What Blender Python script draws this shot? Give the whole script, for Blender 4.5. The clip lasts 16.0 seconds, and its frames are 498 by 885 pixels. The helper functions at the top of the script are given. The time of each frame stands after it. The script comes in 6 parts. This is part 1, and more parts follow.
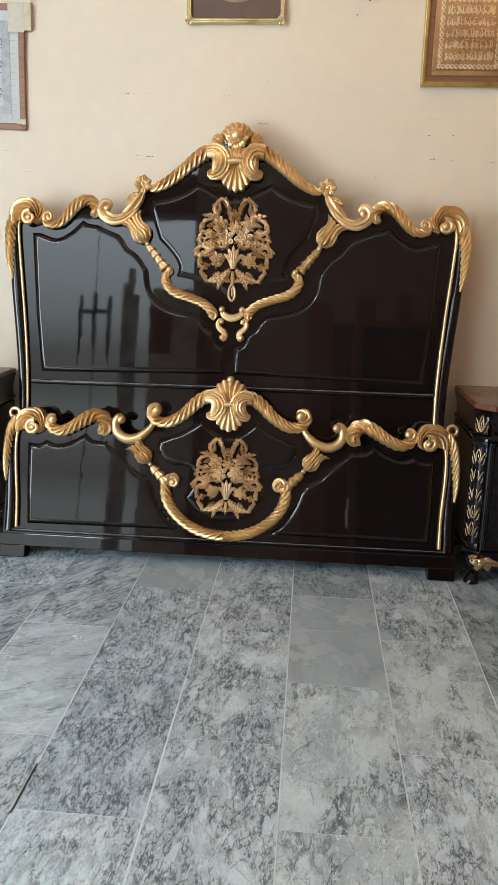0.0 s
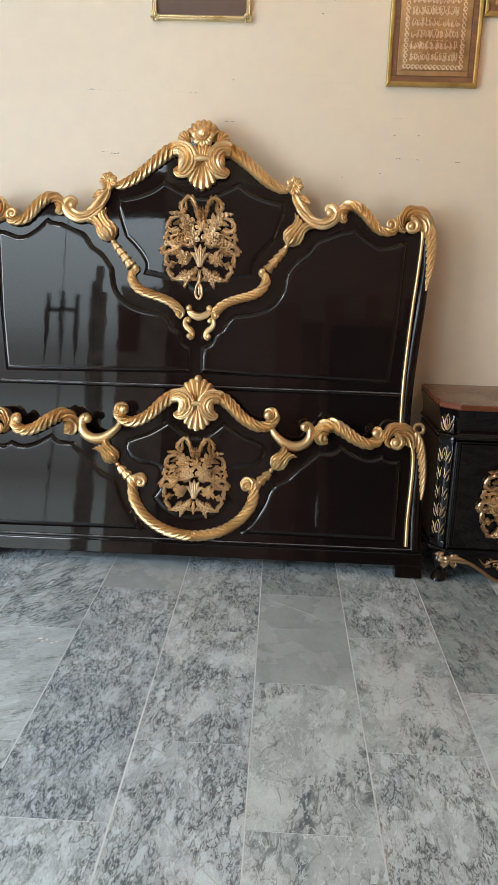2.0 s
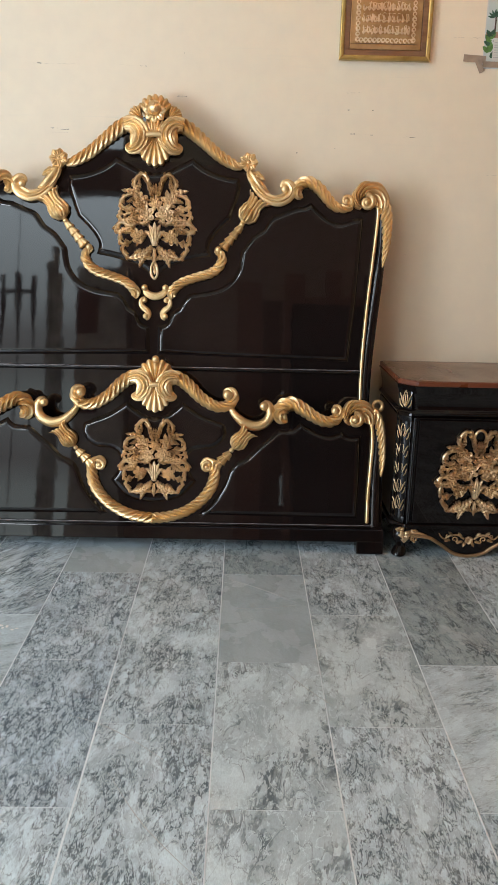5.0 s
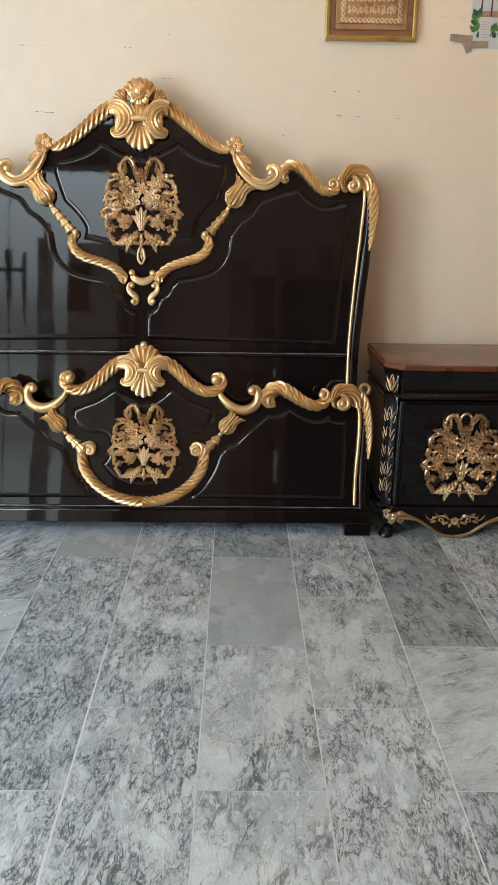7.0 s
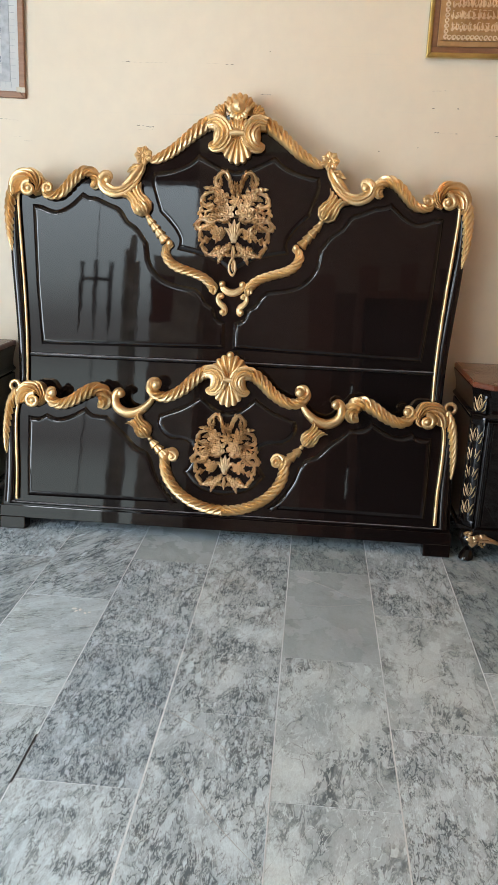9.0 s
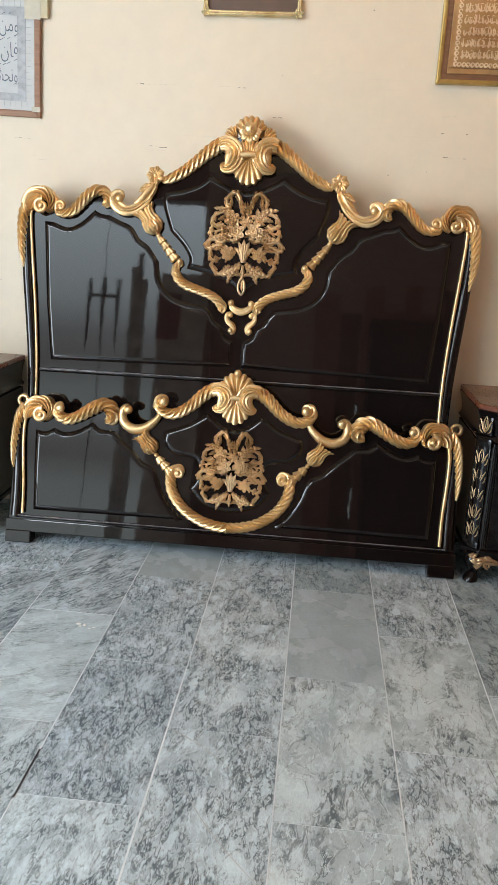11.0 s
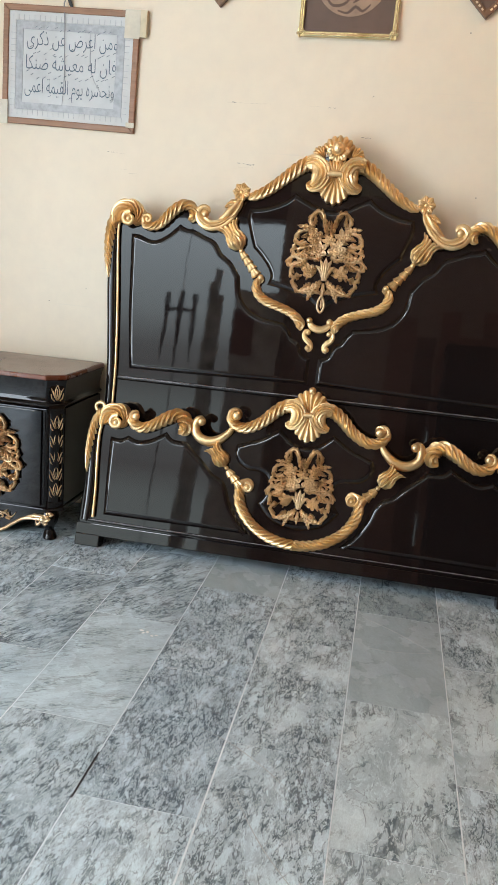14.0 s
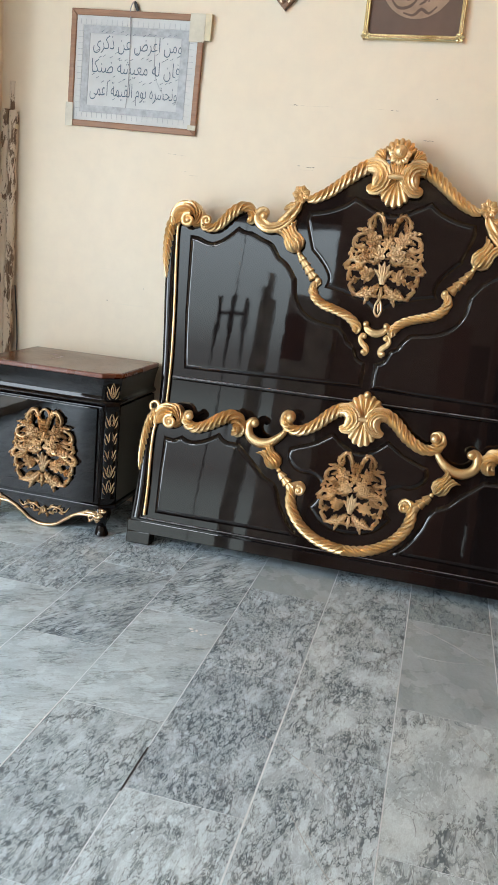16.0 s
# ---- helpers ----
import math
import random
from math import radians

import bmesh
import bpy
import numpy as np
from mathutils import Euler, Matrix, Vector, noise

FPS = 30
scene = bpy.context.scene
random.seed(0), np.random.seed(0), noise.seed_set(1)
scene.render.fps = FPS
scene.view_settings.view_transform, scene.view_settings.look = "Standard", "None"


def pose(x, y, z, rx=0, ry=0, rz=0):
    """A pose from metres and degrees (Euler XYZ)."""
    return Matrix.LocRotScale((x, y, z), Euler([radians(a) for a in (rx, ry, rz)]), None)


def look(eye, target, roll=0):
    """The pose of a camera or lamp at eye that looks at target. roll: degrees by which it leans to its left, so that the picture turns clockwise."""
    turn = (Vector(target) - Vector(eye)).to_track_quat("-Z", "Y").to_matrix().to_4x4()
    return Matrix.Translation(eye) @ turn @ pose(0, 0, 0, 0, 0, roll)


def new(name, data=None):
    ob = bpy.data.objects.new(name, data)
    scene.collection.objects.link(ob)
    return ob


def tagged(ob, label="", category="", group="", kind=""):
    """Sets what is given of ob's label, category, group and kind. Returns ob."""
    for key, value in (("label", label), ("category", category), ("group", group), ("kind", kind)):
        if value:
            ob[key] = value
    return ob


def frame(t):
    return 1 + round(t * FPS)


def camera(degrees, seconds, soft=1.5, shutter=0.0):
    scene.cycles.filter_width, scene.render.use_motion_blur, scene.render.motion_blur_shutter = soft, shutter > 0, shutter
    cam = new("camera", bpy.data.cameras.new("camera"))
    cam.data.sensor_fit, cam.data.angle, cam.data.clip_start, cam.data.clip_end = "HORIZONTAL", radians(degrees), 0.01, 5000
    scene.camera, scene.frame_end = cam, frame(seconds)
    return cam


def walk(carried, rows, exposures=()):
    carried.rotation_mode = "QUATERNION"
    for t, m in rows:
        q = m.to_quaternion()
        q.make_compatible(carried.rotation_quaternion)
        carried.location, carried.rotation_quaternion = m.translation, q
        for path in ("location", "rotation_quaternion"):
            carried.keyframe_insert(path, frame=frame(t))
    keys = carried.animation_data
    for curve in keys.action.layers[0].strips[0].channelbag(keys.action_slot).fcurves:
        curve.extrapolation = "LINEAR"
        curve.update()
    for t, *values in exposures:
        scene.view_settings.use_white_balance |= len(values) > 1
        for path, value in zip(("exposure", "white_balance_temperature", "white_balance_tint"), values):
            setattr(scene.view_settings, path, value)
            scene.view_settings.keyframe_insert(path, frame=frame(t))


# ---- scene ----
from mathutils.geometry import delaunay_2d_cdt

cam = camera(36.1, 16.0, 0.7)
PATH = [
    (0, (0.024, -2.678, 1.258), (-0.123, -0.742, 0.774), 1.5),
    (0.5, (0.027, -2.674, 1.25), (-0.095, -0.74, 0.757), 1.8),
    (1, (0.033, -2.675, 1.252), (-0.076, -0.738, 0.765), 1.7),
    (1.5, (0.035, -2.674, 1.256), (-0.054, -0.734, 0.781), 1.8),
    (2, (0.035, -2.669, 1.259), (-0.035, -0.73, 0.773), 1.8),
    (2.5, (0.047, -2.655, 1.244), (0.024, -0.721, 0.735), 1.4),
    (3, (0.054, -2.657, 1.251), (0.043, -0.724, 0.736), 1.3),
    (3.5, (0.052, -2.655, 1.25), (0.05, -0.726, 0.724), 1.5),
    (4, (0.051, -2.656, 1.247), (0.052, -0.73, 0.708), 1.4),
    (4.5, (0.054, -2.653, 1.241), (0.067, -0.727, 0.703), 1.3),
    (4.7, (0.054, -2.654, 1.245), (0.071, -0.725, 0.715), 1.3),
    (6.8, (0.086, -2.668, 1.313), (0.133, -0.763, 0.706), 0.9),
    (7, (0.084, -2.672, 1.312), (0.119, -0.766, 0.708), 0.9),
    (7.5, (0.069, -2.681, 1.319), (0.029, -0.769, 0.732), 0.9),
    (8, (0.05, -2.68, 1.299), (-0.04, -0.765, 0.729), 1.5),
    (8.5, (0.034, -2.676, 1.297), (-0.108, -0.763, 0.731), 1.8),
    (9, (0.034, -2.683, 1.3), (-0.112, -0.771, 0.73), 2.1),
    (11.5, (0.017, -2.696, 1.302), (-0.156, -0.772, 0.783), 3.5),
    (12, (0.015, -2.696, 1.301), (-0.193, -0.777, 0.78), 3.8),
    (12.5, (0.011, -2.697, 1.296), (-0.229, -0.778, 0.784), 4.0),
    (13, (0.0, -2.697, 1.309), (-0.289, -0.78, 0.818), 4.6),
    (13.5, (-0.009, -2.691, 1.292), (-0.321, -0.779, 0.794), 5.1),
    (14, (-0.007, -2.697, 1.29), (-0.334, -0.785, 0.801), 4.9),
    (14.5, (-0.013, -2.702, 1.292), (-0.379, -0.796, 0.81), 5.0),
    (15, (-0.02, -2.703, 1.289), (-0.394, -0.8, 0.802), 5.1),
    (15.5, (-0.023, -2.705, 1.279), (-0.423, -0.804, 0.804), 4.9),
    (16, (-0.034, -2.702, 1.272), (-0.479, -0.814, 0.787), 5.6),
]
walk(cam, [(t, look(eye, target, roll)) for t, eye, target, roll in PATH], [(0.0, 0.0), (4.5, 0.03), (8.0, 0.06), (11.5, 0.12), (14.0, 0.08), (16.0, 0.06)])

# ---- light ----
world = bpy.data.worlds.new("sky")
scene.world = world
world.use_nodes = True
wn = world.node_tree
sky = wn.nodes.new("ShaderNodeTexSky")
sky.sky_type = 'NISHITA'
sky.sun_disc = False
sky.sun_elevation, sky.sun_rotation = radians(50), radians(20)
wn.links.new(sky.outputs[0], wn.nodes["Background"].inputs[0])
wn.nodes["Background"].inputs[1].default_value = 0.12
sun = new("sun", bpy.data.lights.new("sun", 'SUN'))
sun.data.energy, sun.data.angle, sun.data.color = 2.0, radians(1.0), (1.0, 0.95, 0.88)
sun.matrix_world = look((2, 8, 12), (0, 0, 0))
# daylight that enters by the tall window in the side wall
day = new("window_daylight", bpy.data.lights.new("window_daylight", 'AREA'))
day.data.shape, day.data.size, day.data.size_y = 'RECTANGLE', 1.3, 2.4
day.data.energy, day.data.color = 104, (0.86, 0.99, 1.12)
day.matrix_world = look((-3.30, -2.40, 1.32), (-1.45, -1.45, 1.32))

# daylight through an unseen glass strip over the shop entrance, to suit headboard shadows
top = new("transom_daylight", bpy.data.lights.new("transom_daylight", 'AREA'))
top.data.shape, top.data.size, top.data.size_y = 'RECTANGLE', 1.2, 0.6
top.data.energy, top.data.color = 44, (0.93, 1.0, 1.07)
top.matrix_world = look((-3.1, -4.98, 4.25), (-1.8, 0, 2.0))

# added lamp in an unseen high slot, for line highlights on the lacquer beads
strip = new("highlight_fill", bpy.data.lights.new("highlight_fill", 'AREA'))
strip.data.shape, strip.data.size, strip.data.size_y = 'RECTANGLE', 4.1, 0.32
strip.data.energy, strip.data.color = 1.5, (0.93, 1.0, 1.07)
strip.matrix_world = look((0.77, -4.99, 4.25), (0.77, 0, 3.6))

# unseen bulb over the right half of the room, for the warm light there
bulb_light = new("bulb_light", bpy.data.lights.new("bulb_light", 'POINT'))
bulb_light.data.energy, bulb_light.data.color, bulb_light.data.shadow_soft_size = 24, (1.0, 0.375, 0.10), 0.03
bulb_light.location = (1.0, -0.25, 3.22)

# ---- materials ----
def material(name):
    m = bpy.data.materials.new(name)
    m.use_nodes = True
    t = m.node_tree
    return m, t, t.nodes["Principled BSDF"]


def node(t, kind, **values):
    n = t.nodes.new(kind)
    for key, value in values.items():
        if key in n.inputs:
            n.inputs[key].default_value = value
    return n


def ramp(t, source, stops):
    r = t.nodes.new("ShaderNodeValToRGB")
    el = r.color_ramp.elements
    while len(el) < len(stops):
        el.new(0.5)
    for e, (p, c) in zip(el, stops):
        e.position, e.color = p, (*c, 1)
    t.links.new(source, r.inputs[0])
    return r.outputs[0]


def mixed(t, factor, a, b, blend='MIX'):
    n = t.nodes.new("ShaderNodeMix")
    n.data_type, n.blend_type = 'RGBA', blend
    for socket, value in ((n.inputs[0], factor), (n.inputs[6], a), (n.inputs[7], b)):
        if hasattr(value, "links"):
            t.links.new(value, socket)
        else:
            socket.default_value = value if isinstance(value, float) else (*value, 1)
    return n.outputs[2]


def coords(t, scale=(1, 1, 1), turn=0.0, offset=None, kind='POINT'):
    tc = t.nodes.new("ShaderNodeTexCoord")
    mp = t.nodes.new("ShaderNodeMapping")
    mp.vector_type = kind
    mp.inputs["Scale"].default_value = scale
    mp.inputs["Rotation"].default_value = (0, 0, turn)
    t.links.new(tc.outputs["Object"], mp.inputs[0])
    if offset is not None:
        t.links.new(offset, mp.inputs["Location"])
    return mp.outputs[0]


def noise_at(t, vector, scale, detail=4.0, rough=0.55, warp=0.0):
    n = node(t, "ShaderNodeTexNoise", Scale=scale, Detail=detail, Roughness=rough, Distortion=warp)
    t.links.new(vector, n.inputs["Vector"])
    return n.outputs[0]


def bumped(t, bsdf, height, strength, distance=0.002):
    b = node(t, "ShaderNodeBump", Strength=strength, Distance=distance)
    t.links.new(height, b.inputs["Height"])
    t.links.new(b.outputs[0], bsdf.inputs["Normal"])


def plain(name, colour, rough=0.5, metal=0.0, vary=0.25, scale=30.0, bump=0.15, coat=0.0):
    m, t, b = material(name)
    v = coords(t)
    n = noise_at(t, v, scale)
    low = tuple(c * (1 - vary) for c in colour)
    high = tuple(min(1, c * (1 + vary)) for c in colour)
    t.links.new(ramp(t, n, [(0.3, low), (0.7, high)]), b.inputs["Base Color"])
    r = noise_at(t, v, scale * 0.3)
    rr = ramp(t, r, [(0.3, (rough * 0.8,) * 3), (0.7, (min(1, rough * 1.25),) * 3)])
    t.links.new(rr, b.inputs["Roughness"])
    b.inputs["Metallic"].default_value = metal
    b.inputs["Coat Weight"].default_value = coat
    if bump:
        bumped(t, b, noise_at(t, v, scale * 4), bump, 0.001)
    return m


def lacquer_material(name="black_lacquer", ior=1.52, depth=0.5):
    m, t, b = material(name)
    v = coords(t)
    n = noise_at(t, v, 3.0)
    t.links.new(ramp(t, n, [(0.3, tuple(x * depth for x in (0.0142, 0.0092, 0.0086))), (0.7, tuple(x * depth for x in (0.0195, 0.0126, 0.0116)))]), b.inputs["Base Color"])
    smear = noise_at(t, coords(t, (3, 3, 0.7)), 5.0, 5.0)
    t.links.new(ramp(t, smear, [(0.35, (0.022,) * 3), (0.75, (0.048,) * 3)]), b.inputs["Roughness"])
    b.inputs["IOR"].default_value = ior
    bumped(t, b, mixed(t, 0.13, noise_at(t, v, 5.0, 2.5), noise_at(t, coords(t, (1, 1, 0.45)), 26.0, 2.0)), 0.085, 0.004)
    return m


def gold_material(name, bright, dull, rough):
    """Satin gold paint: broad changes of tone, brush marks and a few rubbed spots."""
    m, t, b = material(name)
    v = coords(t)
    n = noise_at(t, v, 9.0, 4.0)
    c = ramp(t, n, [(0.34, dull), (0.60, bright)])
    rubbed = noise_at(t, v, 70.0, 4.0, 0.6)
    c = mixed(t, ramp(t, rubbed, [(0.66, (0, 0, 0)), (0.76, (0.45, 0.45, 0.45))]), c, tuple(x * 0.45 for x in dull))
    t.links.new(c, b.inputs["Base Color"])
    b.inputs["Metallic"].default_value = 0.93
    r = noise_at(t, v, 40.0)
    t.links.new(ramp(t, r, [(0.3, (rough * 0.9,) * 3), (0.7, (rough * 1.15,) * 3)]), b.inputs["Roughness"])
    bumped(t, b, noise_at(t, v, 120.0, 3.0), 0.05, 0.0005)
    return m


def wall_material():
    m, t, b = material("cream_wall_paint")
    v = coords(t)
    big = noise_at(t, v, 1.3, 3.0)
    fine = noise_at(t, v, 14.0, 6.0)
    c = mixed(t, ramp(t, fine, [(0.35, (0, 0, 0)), (0.75, (0.35, 0.35, 0.35))]),
              ramp(t, big, [(0.3, (0.825, 0.70, 0.525)), (0.7, (0.865, 0.74, 0.565))]), (0.74, 0.63, 0.49))
    # faint horizontal trowel smears
    smear = noise_at(t, coords(t, (1.2, 1.2, 30.0)), 2.0, 5.0)
    c = mixed(t, ramp(t, smear, [(0.66, (0, 0, 0)), (0.80, (0.25, 0.25, 0.25))]), c, (0.68, 0.61, 0.51))
    t.links.new(c, b.inputs["Base Color"])
    b.inputs["Roughness"].default_value = 0.45
    bumped(t, b, noise_at(t, v, 22.0, 6.0), 0.25, 0.003)
    return m


def marble_material(name, pale, mid, dark, zone_at, turn, size=1.0, streak=2.4, fleck=1.0, pebbles=0.2):
    """Grey marble: pale clouds, crisp dark flecks that cluster in zones and are drawn out along one direction, pale clasts and thin threads."""
    m, t, b = material(name)
    info = t.nodes.new("ShaderNodeObjectInfo")
    mul = node(t, "ShaderNodeVectorMath")
    mul.operation = 'SCALE'
    comb = t.nodes.new("ShaderNodeCombineXYZ")
    for i in range(3):
        t.links.new(info.outputs["Random"], comb.inputs[i])
    t.links.new(comb.outputs[0], mul.inputs[0])
    mul.inputs["Scale"].default_value = 53.0

    def maths(op, a, c):
        n = node(t, "ShaderNodeMath")
        n.operation = op
        for socket, value in zip(n.inputs, (a, c)):
            if hasattr(value, "links"):
                t.links.new(value, socket)
            else:
                socket.default_value = value
        return n.outputs[0]

    v = coords(t, (1 / streak, 1, 1), turn, mul.outputs[0], 'TEXTURE')
    wide = coords(t, (1 / (1 + 0.45 * (streak - 1)), 1, 1), turn, mul.outputs[0], 'TEXTURE')
    low = tuple(q + (1.05 * d - q) * fleck for q, d in zip(mid, dark))
    half = tuple(0.5 * p + 0.5 * q for p, q in zip(mid, pale))
    # pale ground in patches
    cloud = noise_at(t, wide, 7.0 / size, 6.0, 0.62, 0.6)
    ground = ramp(t, cloud, [(0.38, tuple(0.9 * p + 0.1 * q for p, q in zip(mid, pale))), (0.50, half), (0.52, tuple(0.2 * p + 0.8 * q for p, q in zip(mid, pale))), (0.60, pale), (0.72, tuple(min(0.9, 1.12 * p) for p in pale))])
    # clusters of meandering dark threads
    zone = noise_at(t, wide, 6.5 / size, 5.0, 0.64, 0.6)
    inside = ramp(t, zone, [(zone_at - 0.075, (1, 1, 1)), (zone_at + 0.075, (0.04, 0.04, 0.04))])
    seams = [maths('ABSOLUTE', maths('SUBTRACT', noise_at(t, v, scale / size, 4.0, 0.58, 0.55), 0.5), 0.0) for scale in (12.0, 27.0)]
    seam = maths('MINIMUM', seams[0], maths('MULTIPLY', seams[1], 1.25))
    threads = maths('MULTIPLY', ramp(t, seam, [(0.026, (1, 1, 1)), (0.042, (0, 0, 0))]), ramp(t, noise_at(t, v, 34.0 / size, 3.0), [(0.38, (0.15, 0.15, 0.15)), (0.47, (1, 1, 1))]))
    stray = ramp(t, seams[0], [(0.003, (0.6 * fleck,) * 3), (0.010, (0, 0, 0))])
    c = mixed(t, maths('MULTIPLY', inside, 0.62), ground, mid)
    c = mixed(t, maths('MULTIPLY', threads, inside), c, low)
    c = mixed(t, stray, c, low)
    # thin pale veins between the dark grains
    vein = maths('ABSOLUTE', maths('SUBTRACT', noise_at(t, v, 19.0 / size, 5.0, 0.6, 0.9), 0.47), 0.0)
    c = mixed(t, ramp(t, vein, [(0.006, (0.75 * fleck,) * 3), (0.018, (0, 0, 0))]), c, tuple(min(0.9, 1.05 * p) for p in pale))
    # pale clasts with ragged edges
    warp = node(t, "ShaderNodeTexNoise", Scale=26.0 / size, Detail=4.0, Roughness=0.6)
    t.links.new(v, warp.inputs["Vector"])
    shift = t.nodes.new("ShaderNodeVectorMath")
    shift.operation = 'MULTIPLY_ADD'
    t.links.new(warp.outputs["Color"], shift.inputs[0])
    shift.inputs[1].default_value = (0.085 * size,) * 3
    t.links.new(v, shift.inputs[2])
    for scale, share, spread in ((24.0, 0.22, 0.60), (10.0, 0.17, 0.75)):
        cell = node(t, "ShaderNodeTexVoronoi", Scale=scale / size, Randomness=1.0)
        t.links.new(shift.outputs[0], cell.inputs["Vector"])
        picked = t.nodes.new("ShaderNodeSeparateColor")
        t.links.new(cell.outputs["Color"], picked.inputs[0])
        reach = maths('ADD', cell.outputs["Distance"], maths('MULTIPLY', picked.outputs[0], spread))
        clast = mixed(t, picked.outputs[1], half, tuple(min(0.9, 1.10 * p) for p in pale))
        c = mixed(t, ramp(t, reach, [(pebbles + share, (0.8, 0.8, 0.8)), (pebbles + share + 0.03, (0, 0, 0))]), c, clast)
    grain = noise_at(t, v, 130.0, 4.0, 0.7)
    c = mixed(t, 0.6, c, ramp(t, grain, [(0.3, (0.74, 0.74, 0.75)), (0.7, (1.15, 1.15, 1.15))]), 'MULTIPLY')
    tint = ramp(t, info.outputs["Random"], [(0.0, (0.975, 1.075, 1.12)), (1.0, (1.16, 1.27, 1.315))])
    c = mixed(t, 1.0, c, tint, 'MULTIPLY')
    t.links.new(c, b.inputs["Base Color"])
    wear = noise_at(t, coords(t), 5.0, 6.0)
    t.links.new(ramp(t, wear, [(0.3, (0.20,) * 3), (0.7, (0.34,) * 3)]), b.inputs["Roughness"])
    bumped(t, b, noise_at(t, v, 60.0, 4.0), 0.06, 0.001)
    return m


def wood_material(name, dark, light, rough, scale=(2, 18, 18)):
    m, t, b = material(name)
    v = coords(t, scale)
    n = noise_at(t, v, 3.0, 8.0, 0.6, 0.6)
    c = ramp(t, n, [(0.3, dark), (0.7, light)])
    t.links.new(c, b.inputs["Base Color"])
    t.links.new(ramp(t, noise_at(t, coords(t), 6.0), [(0.3, (rough * 0.7,) * 3), (0.7, (rough * 1.3,) * 3)]), b.inputs["Roughness"])
    bumped(t, b, n, 0.1, 0.001)
    return m


def peeling_material():
    m, t, b = material("peeling_painted_wood")
    v = coords(t, (1, 1, 0.28))
    n = noise_at(t, v, 24.0, 8.0, 0.7, 0.6)
    grain = noise_at(t, coords(t, (60, 60, 2)), 2.0, 5.0)
    wood = ramp(t, grain, [(0.3, (0.10, 0.06, 0.036)), (0.7, (0.24, 0.15, 0.09))])
    f = ramp(t, n, [(0.445, (0, 0, 0)), (0.475, (1, 1, 1))])
    t.links.new(mixed(t, f, wood, (0.74, 0.62, 0.48)), b.inputs["Base Color"])
    b.inputs["Roughness"].default_value = 0.8
    bumped(t, b, n, 0.6, 0.004)
    return m


BLACK = lacquer_material()
# darker, less reflective copy of the bed lacquer, to dim the nightstands' reflections
DIMMED_BLACK = lacquer_material("black_lacquer_dimmed", 1.42, 0.28)
# grey for the highlights painted along the bead mouldings
BEAD_GLINT = plain("bead_glint_grey", (0.17, 0.152, 0.155), 0.35, vary=0.7, scale=22)
GOLD = gold_material("antique_gold_paint", (0.88, 0.635, 0.345), (0.70, 0.46, 0.21), 0.40)
ROSE_GOLD = gold_material("pale_gold_leaf", (0.84, 0.63, 0.40), (0.52, 0.345, 0.18), 0.33)
SILVER_GOLD = gold_material("worn_champagne_gold", (0.74, 0.53, 0.32), (0.44, 0.28, 0.15), 0.29)
WALL = wall_material()
CEILING = plain("ceiling_white", (0.72, 0.68, 0.60), 0.8)
GROUT = plain("pale_grout", (0.74, 0.81, 0.85), 0.8, vary=0.12, scale=6)
MARBLES = {
    "mottled": marble_material("mottled_grey_marble", (0.645, 0.685, 0.695), (0.39, 0.425, 0.445), (0.125, 0.143, 0.156), 0.52, -0.06, 1.0, 2.7),
    "dense": marble_material("dense_grey_marble", (0.63, 0.675, 0.70), (0.38, 0.42, 0.45), (0.122, 0.142, 0.160), 0.56, 0.04, 0.85, 2.6),
    "blotched": marble_material("blotched_pale_marble", (0.68, 0.71, 0.705), (0.42, 0.455, 0.465), (0.14, 0.158, 0.168), 0.455, -0.12, 1.8, 2.4),
    "plain": marble_material("plain_grey_marble", (0.43, 0.462, 0.470), (0.35, 0.378, 0.388), (0.19, 0.208, 0.215), 0.30, 0.5, 1.4, 2.4, 0.5, 0.0),
    "dark": marble_material("dark_grey_marble", (0.42, 0.46, 0.465), (0.30, 0.335, 0.345), (0.105, 0.122, 0.13), 0.50, 0.1, 1.1, 2.6),
    "pale": marble_material("pale_streaked_marble", (0.62, 0.665, 0.68), (0.47, 0.51, 0.53), (0.16, 0.18, 0.19), 0.44, -1.15, 1.2, 4.0, 0.8, 0.05),
    "streaked": marble_material("dark_streaked_marble", (0.64, 0.685, 0.705), (0.34, 0.375, 0.40), (0.12, 0.138, 0.153), 0.535, -0.6, 1.35, 3.6),
}
# tan for the unseen right wall, chosen for a warm, dim bounce
TAN_WALL = plain("tan_bounce", (0.26, 0.145, 0.07), 0.6, vary=0.1, scale=3)
DARK_BOARDS = wood_material("dark_brown_boards", (0.13, 0.070, 0.055), (0.25, 0.135, 0.105), 0.5)
TABLETOP = wood_material("polished_brown_top", (0.115, 0.050, 0.024), (0.165, 0.072, 0.034), 0.22)
EDGE_WOOD = wood_material("reddish_brown_edge", (0.13, 0.033, 0.012), (0.19, 0.050, 0.019), 0.32)
# lifted tones, so dimly lit boards still mirror brown in the lacquer
RED_BOARDS = wood_material("reddish_boards", (0.30, 0.148, 0.110), (0.52, 0.265, 0.20), 0.5)
PALE_BOARDS = wood_material("greyish_brown_boards", (0.44, 0.30, 0.25), (0.66, 0.48, 0.41), 0.5)
FRAME_WOOD = wood_material("reddish_brown_frame", (0.25, 0.125, 0.068), (0.39, 0.205, 0.115), 0.45)
PEELING = peeling_material()
PAPER = plain("bluish_white_paper", (0.57, 0.575, 0.56), 0.4, vary=0.08, scale=8)
PAPER_EDGE = plain("pale_grey_paper", (0.42, 0.43, 0.44), 0.4, vary=0.2, scale=40)
